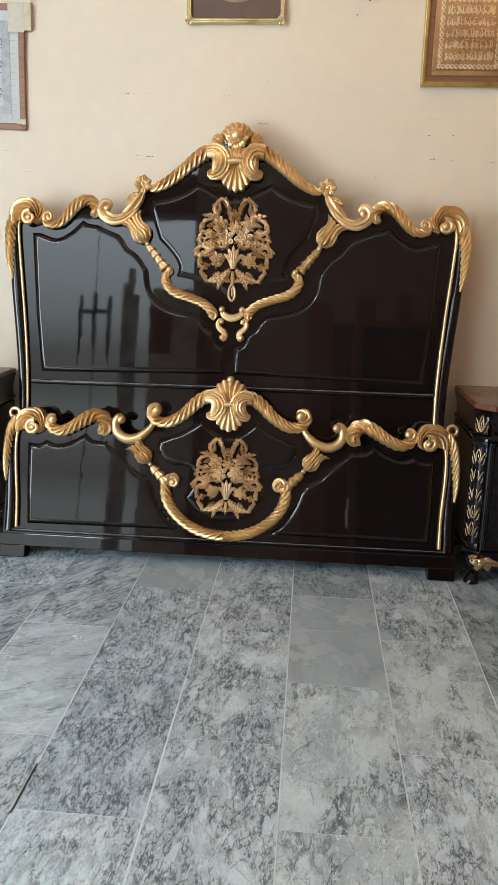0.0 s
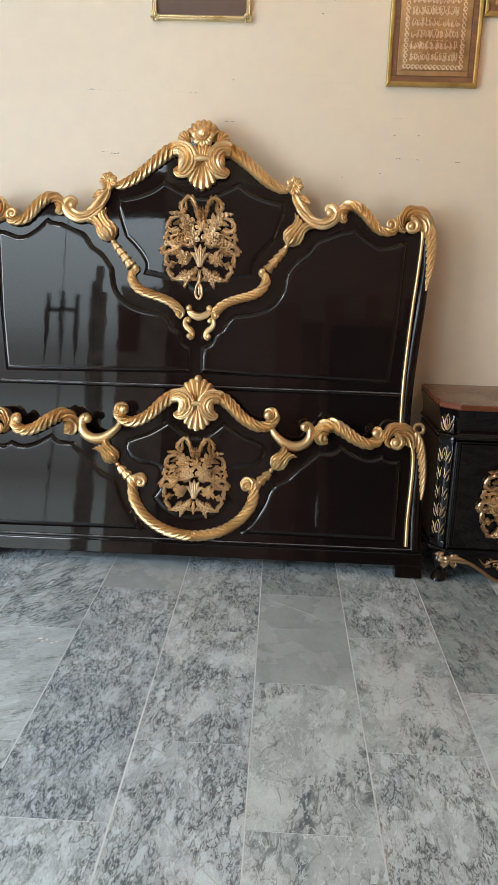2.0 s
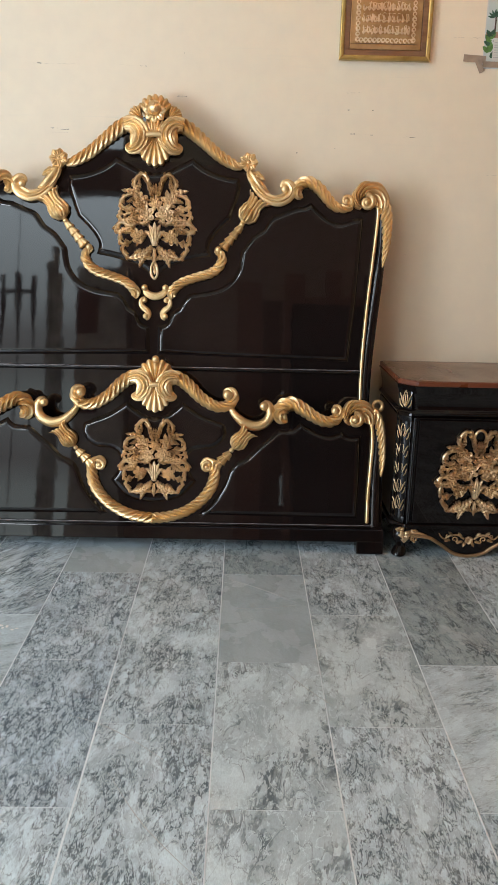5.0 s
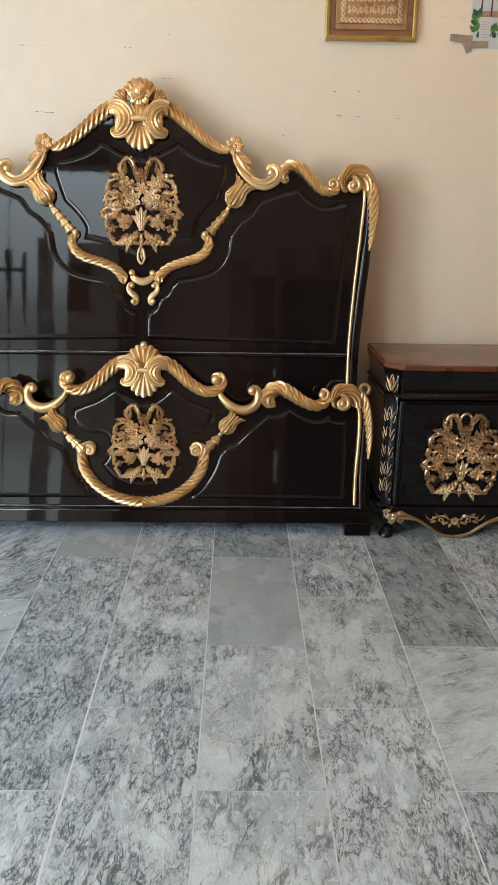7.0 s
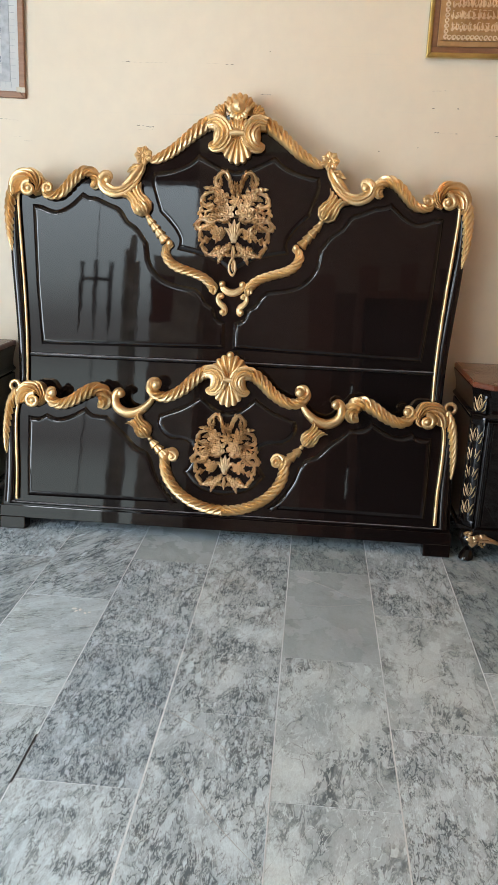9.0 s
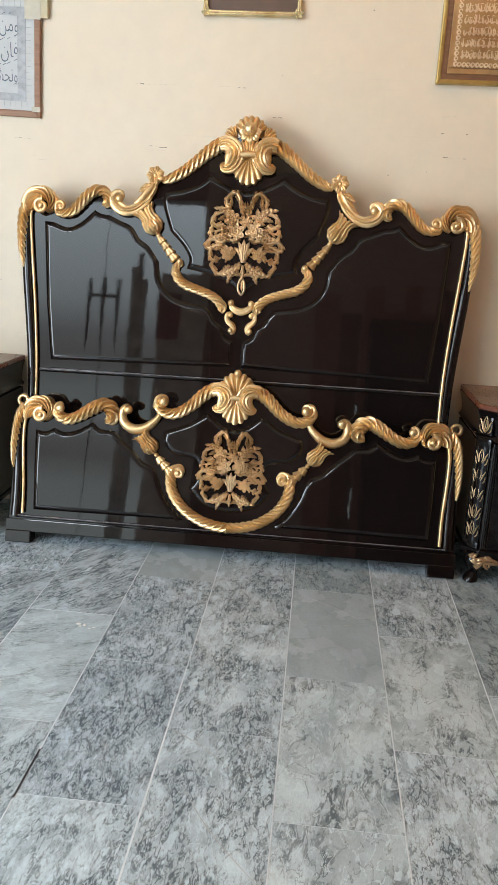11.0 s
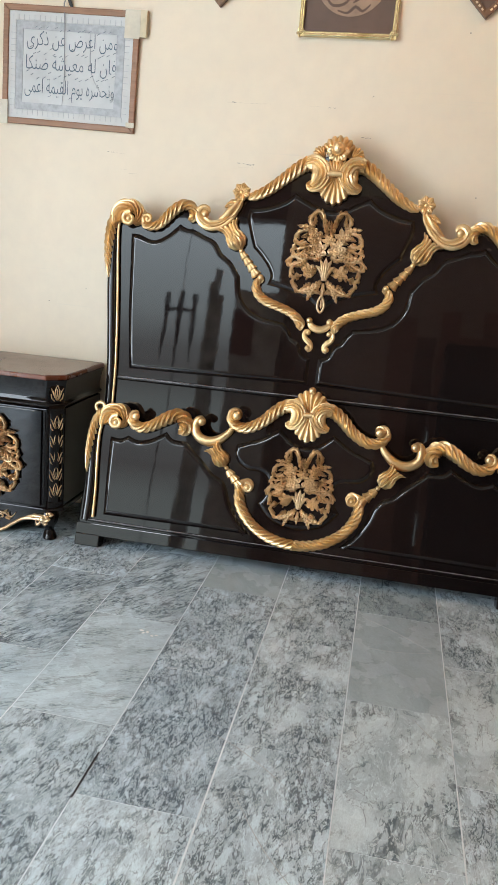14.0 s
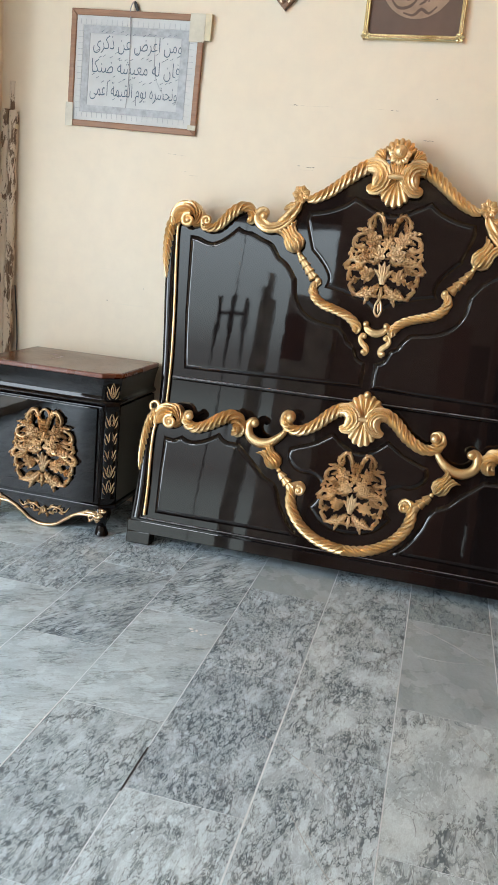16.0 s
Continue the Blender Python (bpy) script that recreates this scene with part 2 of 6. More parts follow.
INK = plain("blue_black_ink", (0.07, 0.105, 0.145), 0.5)
TAPE = plain("yellowed_sticky_tape", (0.66, 0.56, 0.36), 0.35, vary=0.1)
BROWN_TAPE = plain("brown_packing_tape", (0.34, 0.25, 0.18), 0.3, vary=0.2)
PICTURE_BROWN = plain("dark_brown_print", (0.13, 0.075, 0.05), 0.45, vary=0.15, scale=6)
PICTURE_TAN = plain("tan_print_glow", (0.36, 0.23, 0.15), 0.45, vary=0.2, scale=12)
BRONZE = gold_material("bronze_relief", (0.58, 0.36, 0.17), (0.38, 0.21, 0.09), 0.40)
BRONZE_PALE = gold_material("pale_bronze_relief", (0.92, 0.76, 0.54), (0.70, 0.50, 0.31), 0.42)
GILT = gold_material("gilt_frame", (0.58, 0.40, 0.14), (0.40, 0.26, 0.08), 0.34)
GILT_BRIGHT = gold_material("bright_gilt_frame", (0.75, 0.62, 0.36), (0.50, 0.36, 0.14), 0.22)
DARK_METAL = plain("dark_metal", (0.03, 0.03, 0.032), 0.5)
STRING = plain("grey_string", (0.32, 0.32, 0.33), 0.7)

# ---- mesh helpers ----
def part(name, bm, mat, parent=None, label=""):
    """Links a bmesh as one mesh object under a thing or a part."""
    me = bpy.data.meshes.new(name)
    bmesh.ops.recalc_face_normals(bm, faces=bm.faces[:])
    bm.to_mesh(me)
    bm.free()
    me.materials.append(mat)
    ob = new(name, me)
    ob.parent = parent
    return tagged(ob, label)


def smooth(ob, angle=40):
    for p in ob.data.polygons:
        p.use_smooth = True
    ob.data.set_sharp_from_angle(angle=radians(angle))
    for p in ob.data.polygons:
        if len(p.vertices) != 4:
            p.use_smooth = p.area < 1e-4
    return ob


def pair(name, bm, mat, parent, label="", angle=34):
    """The part as built, on the side of negative x, and its mirror image."""
    twin = bm.copy()
    bmesh.ops.scale(twin, vec=(-1, 1, 1), verts=twin.verts[:])
    a, b = part(name, bm, mat, parent, label), part(name, twin, mat, parent, label)
    return smooth(a, angle), smooth(b, angle)


def thing(name, m, label, category, group=""):
    e = new(name)
    e.matrix_world = m
    return tagged(e, label, category, group)


def box(bm, x0, x1, y0, y1, z0, z1, bevel=0.0):
    r = bmesh.ops.create_cube(bm, size=1)
    bmesh.ops.scale(bm, vec=(x1 - x0, y1 - y0, z1 - z0), verts=r["verts"])
    bmesh.ops.translate(bm, vec=((x0 + x1) / 2, (y0 + y1) / 2, (z0 + z1) / 2), verts=r["verts"])
    if bevel:
        edges = list({e for v in r["verts"] for e in v.link_edges})
        bmesh.ops.bevel(bm, geom=edges, offset=bevel, segments=2, affect='EDGES', profile=0.6)
    return bm


def boxed(*a):
    return box(bmesh.new(), *a)


def spline(points, step=0.006):
    """A smooth line through points of 2 or more numbers each, at about even steps of the first two."""
    p = np.array(points, float)
    if len(p) < 3:
        n = max(2, int(np.linalg.norm(p[1, :2] - p[0, :2]) / step))
        return [tuple(p[0] + (p[1] - p[0]) * i / n) for i in range(n + 1)]
    e = np.vstack([2 * p[0] - p[1], p, 2 * p[-1] - p[-2]])
    out = []
    for i in range(len(p) - 1):
        a, b, c, d = e[i:i + 4]
        n = max(2, int(np.linalg.norm(c[:2] - b[:2]) / step))
        for k in range(n):
            t = k / n
            out.append(tuple(0.5 * (2 * b + (c - a) * t + (2 * a - 5 * b + 4 * c - d) * t * t + (3 * b - a - 3 * c + d) * t ** 3)))
    out.append(tuple(p[-1]))
    return out


def spiral(cu, cv, r0, r1, a0, a1, t0, t1, n=14):
    """Points (u, v, radius of the tube) that wind out from an eye."""
    out = []
    for i in range(n + 1):
        f = i / n
        a, r = radians(a0 + (a1 - a0) * f), r0 + (r1 - r0) * f
        out.append((cu + r * math.cos(a), cv + r * math.sin(a), t0 + (t1 - t0) * f))
    return out


def sweep(bm, points, w=0.0, flutes=0, pitch=0.0, amp=0.0, flat=0.85, around=14, step=0.006, dense=None):
    """A carved bar along points (u, v, radius) in the plane y = -w; flutes run along it, or wind round it once in flutes * pitch."""
    pts = dense if dense is not None else spline(points, step)
    if flutes:
        pts = [(u, v, r * 1.08) for u, v, r in pts]
    rings, s = [], 0.0
    for i, (u, v, r) in enumerate(pts):
        a, b = pts[max(0, i - 1)], pts[min(len(pts) - 1, i + 1)]
        tu, tv = b[0] - a[0], b[1] - a[1]
        d = math.hypot(tu, tv) or 1
        tu, tv = tu / d, tv / d
        if i:
            s += math.hypot(u - pts[i - 1][0], v - pts[i - 1][1])
        ring = []
        for k in range(around):
            th = 2 * math.pi * k / around
            ph = flutes * th + (2 * math.pi * s / pitch if pitch else 0)
            f = (ph / (2 * math.pi)) % 1
            rib = (f / 0.72) ** 0.6 if f < 0.72 else max(0.0, 1 - ((f - 0.72) / 0.28) ** 2.4)
            rr = max(r, 0.0006) * (1 + 0.25 * amp - 2 * amp * (1 - rib)) if flutes else max(r, 0.0006)
            c, z = rr * math.cos(th), rr * math.sin(th) * flat
            ring.append(bm.verts.new((u - tv * c, -w - z, v + tu * c)))
        rings.append(ring)
    for a, b in zip(rings, rings[1:]):
        for k in range(around):
            bm.faces.new((a[k], a[(k + 1) % around], b[(k + 1) % around], b[k]))
    bm.faces.new(rings[0])
    bm.faces.new(rings[-1])
    return bm


def relief(bm, fn, nu, nv, back):
    """A carved piece: a front of fn(s, t) -> (u, v, w) over the unit square, and a flat back at depth back."""
    top = [[bm.verts.new((p[0], -p[2], p[1])) for p in (fn(i / nu, j / nv) for j in range(nv + 1))] for i in range(nu + 1)]
    low = [[bm.verts.new((q.co.x, -back, q.co.z)) for q in row] for row in top]
    for i in range(nu):
        for j in range(nv):
            bm.faces.new((top[i][j], top[i + 1][j], top[i + 1][j + 1], top[i][j + 1]))
            bm.faces.new((low[i][j], low[i][j + 1], low[i + 1][j + 1], low[i + 1][j]))
    rim = [(i, 0) for i in range(nu)] + [(nu, j) for j in range(nv)] + [(i, nv) for i in range(nu, 0, -1)] + [(0, j) for j in range(nv, 0, -1)]
    for (a, b), (c, d) in zip(rim, rim[1:] + rim[:1]):
        bm.faces.new((top[a][b], low[a][b], low[c][d], top[c][d]))
    return bm


def leaf(bm, p0, p1, width, bend=0.0, w=0.0, rise=0.012, lobes=3, nu=20, nv=8, curl=0.0, round_tip=0.7, cut=0.40, veins=0.35):
    """An acanthus leaf from p0 to its tip p1, bowed to its side by bend, with a midrib, veins and a lobed rim."""
    du, dv = p1[0] - p0[0], p1[1] - p0[1]
    L = math.hypot(du, dv)
    tu, tv = du / L, dv / L

    def fn(s, t):
        x = t * 2 - 1
        notch = abs(math.sin(math.pi * lobes * s)) ** 0.6 if lobes > 1 else 1.0
        half = width / 2 * (max(0.0, math.sin(math.pi * (s * 0.95 + 0.04))) ** round_tip) * (1 - cut + cut * notch)
        off = bend * math.sin(math.pi * s * 0.9)
        along = s * L - abs(x) * half * 0.45
        u = p0[0] + tu * along - tv * (off + x * half)
        v = p0[1] + tv * along + tu * (off + x * half)
        vein = abs(math.sin(math.pi * (lobes * s - 0.3 * abs(x)))) if lobes > 1 else 0.6 + 0.4 * abs(x)
        z = w + rise * ((1 - x * x) * 0.65 - 0.45 * math.exp(-(x * 5) ** 2) + veins * vein) * (0.45 + 0.55 * math.sin(math.pi * min(1, s + 0.1))) + curl * s * s
        return u, v, z
    return relief(bm, fn, nu, nv, w - 0.004)


def ball(bm, u, v, w, r, flat=0.8, sub=2):
    res = bmesh.ops.create_icosphere(bm, subdivisions=sub, radius=r)
    bmesh.ops.scale(bm, vec=(1, flat, 1), verts=res["verts"])
    bmesh.ops.translate(bm, vec=(u, -w, v), verts=res["verts"])
    return bm


def rosette(bm, u, v, r, w, petals=8, rise=0.012):
    for k in range(petals):
        a = 2 * math.pi * k / petals + 0.2
        leaf(bm, (u + r * 0.12 * math.cos(a), v + r * 0.12 * math.sin(a)), (u + r * math.cos(a), v + r * math.sin(a)),
             r * 5.6 / petals, 0, w, rise, 1, 10, 6, 0.004, 0.42)
    ball(bm, u, v, w + rise * 0.8, r * 0.24)
    return bm


def round_petal(bm, u, v, a, r0, r1, width, w, lift):
    """A broad petal with a rounded, lifted rim and a groove down its middle."""
    c, s_ = math.cos(a), math.sin(a)

    def fn(s, t):
        x = t * 2 - 1
        r = r0 + (r1 - r0) * (s - 0.10 * x * x * s)
        h = width / 2 * x * (0.30 + 0.70 * math.sin(math.pi * min(1.0, 0.06 + s * 0.80)) ** 0.8) * (1.0 if s < 0.8 else max(0.25, 1 - ((s - 0.8) / 0.2) ** 2 * 0.55))
        return u + c * r - s_ * h, v + s_ * r + c * h, w + lift * (0.25 + 1.1 * math.sin(math.pi * (0.08 + 0.72 * s)) * (1 - 0.85 * x * x) - 0.40 * math.exp(-(x * 6) ** 2) * math.sin(math.pi * s))
    return relief(bm, fn, 10, 8, w - 0.003)


def blossom(bm, u, v, r, w, petals, rise):
    """An open flower of broad petals round a button."""
    for k in range(petals):
        round_petal(bm, u, v, 2 * math.pi * (k + 0.5) / petals, r * 0.15, r, r * 5.6 / petals, w, rise)
    ball(bm, u, v, w + rise * 0.45, r * 0.22, 0.9)
    sweep(bm, spiral(u, v, r * 0.27, r * 0.27, 0, 352, r * 0.05, r * 0.05, 16), w + rise * 0.45, 0, 0, 0, 1, 8, 0.003)
    return bm


def rose(bm, u, v, r, w, turn=0.0):
    """A carved rose in one piece: overlapping petal rims wind in from an uneven five-lobed edge to a closed heart."""
    rnd = random.Random(int(turn * 100) + 5)
    lobes = [rnd.uniform(0.90, 1.14) for _ in range(6)]

    def fn(s, t):
        a = 2 * math.pi * s
        k = (s * 6) % 1
        edge = r * (0.66 + 0.44 * math.sin(math.pi * k) ** 0.8 * lobes[int(s * 6) % 6])
        q = 0.015 + 0.985 * t
        rim = edge * q if q > 0.6 else r * 0.9 * q + (edge - r * 0.9) * q * (q / 0.6)
        # three whorls, each petal lapping over the next
        turns = 3.2 * q + 0.9 * s + 0.10 * math.sin(3 * a + turn)
        f = turns % 1
        lap = f ** 1.6 - (max(0.0, f - 0.86) / 0.14) * 0.95
        z = w + r * (0.40 * (1 - q * q) + 0.02) + 0.0095 * max(-0.1, lap) * (0.45 + 0.55 * min(1, 3 * q))
        if q > 0.62:
            z += 0.004 * math.sin(math.pi * k) * (q - 0.62) / 0.38 - 0.003 * math.exp(-((k - 0.5) * 9) ** 2)
        return u + rim * math.cos(a + turn), v + rim * math.sin(a + turn), z
    return relief(bm, fn, 60, 20, w - 0.003)


def shell(bm, cu, cv, rays, w, dome, a0, a1, flutes, back, nu=None, inner=0.08):
    """A scallop shell: ribs from (cu, cv) out to the radius that rays gives at each angle between a0 and a1."""
    nu = nu or flutes * 6

    def fn(s, t):
        a = radians(a0 + (a1 - a0) * s)
        rib = abs(math.sin(math.pi * flutes * s))
        R = rays(s) * (0.92 + 0.08 * rib)
        r = R * (inner + (1 - inner) * t)
        z = w + dome * (math.sin(math.pi * (0.12 + 0.62 * t)) * (0.70 + 0.30 * rib))
        return cu + r * math.cos(a), cv + r * math.sin(a), z
    return relief(bm, fn, nu, 8, back)


def gadroon(bm, cu, cv, reach, inner, w, dome, a0, a1, ribs, twist, back):
    """A swelling shell of curved gadroons that wind round an eye at (cu, cv); reach(s) is its outer radius from a0 to a1."""
    def fn(s, t):
        a = radians(a0 + (a1 - a0) * s)
        f = (ribs * s - twist * (1 - t)) % 1
        rib = (f / 0.7) ** 0.45 if f < 0.7 else max(0.0, 1 - ((f - 0.7) / 0.3) ** 2.2)
        r = inner + (reach(s) * (0.95 + 0.05 * rib) - inner) * t
        swell = math.sin(math.pi * (0.10 + 0.82 * t)) ** 0.7
        return cu + r * math.cos(a), cv + r * math.sin(a), w + dome * swell * (0.36 + 0.64 * rib)
    return relief(bm, fn, ribs * 20, 44, back)


def scroll_eye(bm, u, v, r, w, turn=0.0, hand=1):
    """A smooth volute: a tapering tube that winds in to a button."""
    sweep(bm, spiral(u, v, r * 0.20, r * 0.72, turn - hand * 430, turn, r * 0.18, r * 0.31, 20), w, 0, 0, 0, 1.0, 12, 0.003)
    ball(bm, u, v, w + r * 0.12, r * 0.34)
    return bm


def blend(stops):
    """A smooth function of s through (s, value) stops."""
    xs, ys = zip(*stops)

    def at(q):
        for x0, x1, y0, y1 in zip(xs, xs[1:], ys, ys[1:]):
            if q <= x1:
                f = (q - x0) / (x1 - x0)
                return y0 + (y1 - y0) * f * f * (3 - 2 * f)
        return ys[-1]
    return at


def mirrored(half):
    """A closed outline from its half on the side of negative x, given from the lowest middle point to the highest."""
    return list(half) + [(-u, v) for u, v in reversed(half) if abs(u) > 1e-6]


def slab(bm, outline, w0, w1):
    """A board of that outline between the depths w0 (back) and w1 (front)."""
    f = bm.faces.new([bm.verts.new((u, -w0, v)) for u, v in outline])
    res = bmesh.ops.extrude_face_region(bm, geom=[f])
    bmesh.ops.translate(bm, vec=(0, w0 - w1, 0), verts=[g for g in res["geom"] if isinstance(g, bmesh.types.BMVert)])
    return bm


def inset_outline(pts, d):
    """The outline moved inwards by d, for outlines in either sense."""
    n = len(pts)
    area = sum(pts[i][0] * pts[(i + 1) % n][1] - pts[(i + 1) % n][0] * pts[i][1] for i in range(n))
    sg = 1 if area > 0 else -1
    out = []
    for i in range(n):
        a, b, c = pts[i - 1], pts[i], pts[(i + 1) % n]
        e1 = Vector((b[0] - a[0], b[1] - a[1])).normalized()
        e2 = Vector((c[0] - b[0], c[1] - b[1])).normalized()
        nrm = Vector((-(e1.y + e2.y), e1.x + e2.x))
        if nrm.length < 1e-5:
            nrm = Vector((-e1.y, e1.x))
        nrm.normalize()
        k = max(0.5, nrm.dot(Vector((-e1.y, e1.x))))
        out.append((b[0] + sg * nrm.x * d / k, b[1] + sg * nrm.y * d / k))
    return out


def moulded_panel(bm, outline, w, profile):
    """A raised flat field with a moulded rim: profile is a row of (distance inwards, height over w); the last loop carries the field."""
    loops = [[bm.verts.new((u, -(w + h), v)) for u, v in inset_outline(outline, d)] for d, h in profile]
    n = len(outline)
    for a, b in zip(loops, loops[1:]):
        for i in range(n):
            bm.faces.new((a[i], a[(i + 1) % n], b[(i + 1) % n], b[i]))
    flat = inset_outline(outline, profile[-1][0])
    pts, _, tris, *_ = delaunay_2d_cdt([Vector(p) for p in flat], [], [list(range(n))], 1, 1e-5)
    verts = [bm.verts.new((p.x, -(w + profile[-1][1]), p.y)) for p in pts]
    for tri in tris:
        bm.faces.new([verts[k] for k in tri])
    return bm


def bar(bm, points, r, w, around=10, flat=0.9, step=0.01):
    return sweep(bm, [(u, v, r) for u, v in points], w, 0, 0, 0, flat, around, step)

# ---- room ----
WALL_Y, LEFT_X, RIGHT_X, FRONT_Y, TOP_Z = 0.71, -2.9, 2.9, -5.0, 4.75
# x of an added gap that puts a pale glint into the footboard
SLIT = 0.52


def structure(name, bm, mat, label, category):
    return tagged(part(name, bm, mat), label, category, kind="structure")


structure("wall_north", boxed(LEFT_X - 0.2, RIGHT_X + 0.2, WALL_Y, WALL_Y + 0.2, -0.1, TOP_Z), WALL, "cream painted plaster wall with scuffs and nail holes", "wall")
structure("wall_west", boxed(LEFT_X - 0.2, LEFT_X, -1.25, WALL_Y, -0.1, TOP_Z), WALL, "cream painted side wall", "wall")
structure("wall_west_stub", boxed(LEFT_X, -2.175, 0.30, WALL_Y, -0.1, TOP_Z), WALL, "cream painted corner pier", "wall")
structure("wall_west_lintel", boxed(LEFT_X - 0.2, LEFT_X, -3.4, -1.25, 2.6, TOP_Z), WALL, "cream wall over the side window", "wall")
structure("wall_west_sill", boxed(LEFT_X - 0.2, LEFT_X, -3.4, -1.25, -0.1, 0.06), WALL, "cream wall under the side window", "wall")
structure("wall_west_pier", boxed(LEFT_X - 0.2, LEFT_X, -3.6, -3.4, -0.1, TOP_Z), WALL, "cream wall pier beside the side window", "wall")
structure("wall_return", boxed(-4.4, LEFT_X - 0.2, -3.6, -3.4, -0.1, TOP_Z), WALL, "cream painted wall of the entrance bay", "wall")
structure("wall_far_west", boxed(-4.6, -4.4, FRONT_Y, -3.4, -0.1, TOP_Z), WALL, "cream painted wall of the entrance bay", "wall")
structure("wall_east", boxed(RIGHT_X, RIGHT_X + 0.2, FRONT_Y, WALL_Y, -0.1, TOP_Z), TAN_WALL, "unseen side wall in tan, to warm the bounced light", "wall")
structure("wall_south", boxed(-1.35, SLIT - 0.013, FRONT_Y - 0.2, FRONT_Y, -0.1, 4.08), PALE_BOARDS, "brown boarded wall beside the shop entrance", "wall")
structure("wall_south_east", boxed(SLIT + 0.013, RIGHT_X, FRONT_Y - 0.2, FRONT_Y, -0.1, 4.08), PALE_BOARDS, "brown boarded wall with a narrow gap added for a mirrored glint", "wall")
structure("slit_head", boxed(SLIT - 0.013, SLIT + 0.013, FRONT_Y - 0.2, FRONT_Y, 1.18, 4.08), PALE_BOARDS, "dark filling over the narrow gap", "wall")
structure("slit_sill", boxed(SLIT - 0.013, SLIT + 0.013, FRONT_Y - 0.2, FRONT_Y, -0.1, 0.82), DARK_BOARDS, "dark filling under the narrow gap", "wall")
# unseen boards, paler to the left so that side mirrors brighter
plank_rnd = random.Random(6)
x = -1.35
while x < RIGHT_X - 0.05:
    w = min(plank_rnd.uniform(0.16, 0.34), RIGHT_X - x)
    if x < SLIT < x + w:
        w = SLIT - 0.013 - x
    if w > 0.02:
        part("board", boxed(x + 0.004, x + w - 0.004, FRONT_Y, FRONT_Y + plank_rnd.uniform(0.012, 0.026), 0.0, plank_rnd.uniform(2.15, 2.6), 0.003), PALE_BOARDS if x < -0.1 else plank_rnd.choice((DARK_BOARDS, RED_BOARDS, RED_BOARDS, DARK_BOARDS, RED_BOARDS)), bpy.data.objects["wall_south" if x < SLIT else "wall_south_east"])
    x += w + (0.026 if abs(x + w - SLIT + 0.013) < 1e-6 else 0.0)
structure("lintel", boxed(-4.6, -1.35, FRONT_Y - 0.2, FRONT_Y, 3.4, 3.9), DARK_BOARDS, "dark lintel over the shop entrance", "wall")
structure("upper_lintel", boxed(-4.6, -1.35, FRONT_Y - 0.2, FRONT_Y, 4.6, TOP_Z), DARK_BOARDS, "dark lintel over the strip of glass", "wall")
# unseen pale wall bands, added for bounce and highlights on the lacquer
structure("wall_south_upper", boxed(-1.35, RIGHT_X, FRONT_Y, FRONT_Y + 0.03, 3.75, 4.08), WALL, "cream wall band over the boards, added for bounced light", "wall")
structure("wall_south_head", boxed(-1.35, RIGHT_X, FRONT_Y - 0.2, FRONT_Y + 0.03, 4.42, TOP_Z), WALL, "cream painted wall over the high slot of the added lamp", "wall")
structure("ceiling", boxed(-4.4, RIGHT_X + 0.2, FRONT_Y - 0.2, WALL_Y + 0.2, TOP_Z, TOP_Z + 0.15), CEILING, "off-white plaster ceiling", "ceiling")
structure("ground", boxed(-60, 60, -60, 60, -0.3, -0.12), plain("street_dust", (0.22, 0.20, 0.17), 0.9), "dusty ground outside the building", "ground")
# added glowing sheet; its brightness bands set what the lacquer mirrors
backdrop_material, bt, bb = material("glowing_backdrop")
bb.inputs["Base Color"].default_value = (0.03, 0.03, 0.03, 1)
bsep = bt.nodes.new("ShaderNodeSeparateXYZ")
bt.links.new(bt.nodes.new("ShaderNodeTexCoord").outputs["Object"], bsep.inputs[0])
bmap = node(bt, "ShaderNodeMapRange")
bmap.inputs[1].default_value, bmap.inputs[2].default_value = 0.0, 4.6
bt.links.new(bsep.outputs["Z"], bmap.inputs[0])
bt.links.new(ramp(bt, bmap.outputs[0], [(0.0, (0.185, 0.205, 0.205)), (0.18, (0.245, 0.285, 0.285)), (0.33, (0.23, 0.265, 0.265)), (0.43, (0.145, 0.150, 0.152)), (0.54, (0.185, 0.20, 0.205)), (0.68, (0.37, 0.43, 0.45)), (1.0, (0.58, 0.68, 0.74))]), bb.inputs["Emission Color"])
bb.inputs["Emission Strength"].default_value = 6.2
structure("backdrop", boxed(-12, 5, -9.1, -9, -0.12, 7), backdrop_material, "added glowing backdrop in tone bands, mirrored in the lacquer", "backdrop")


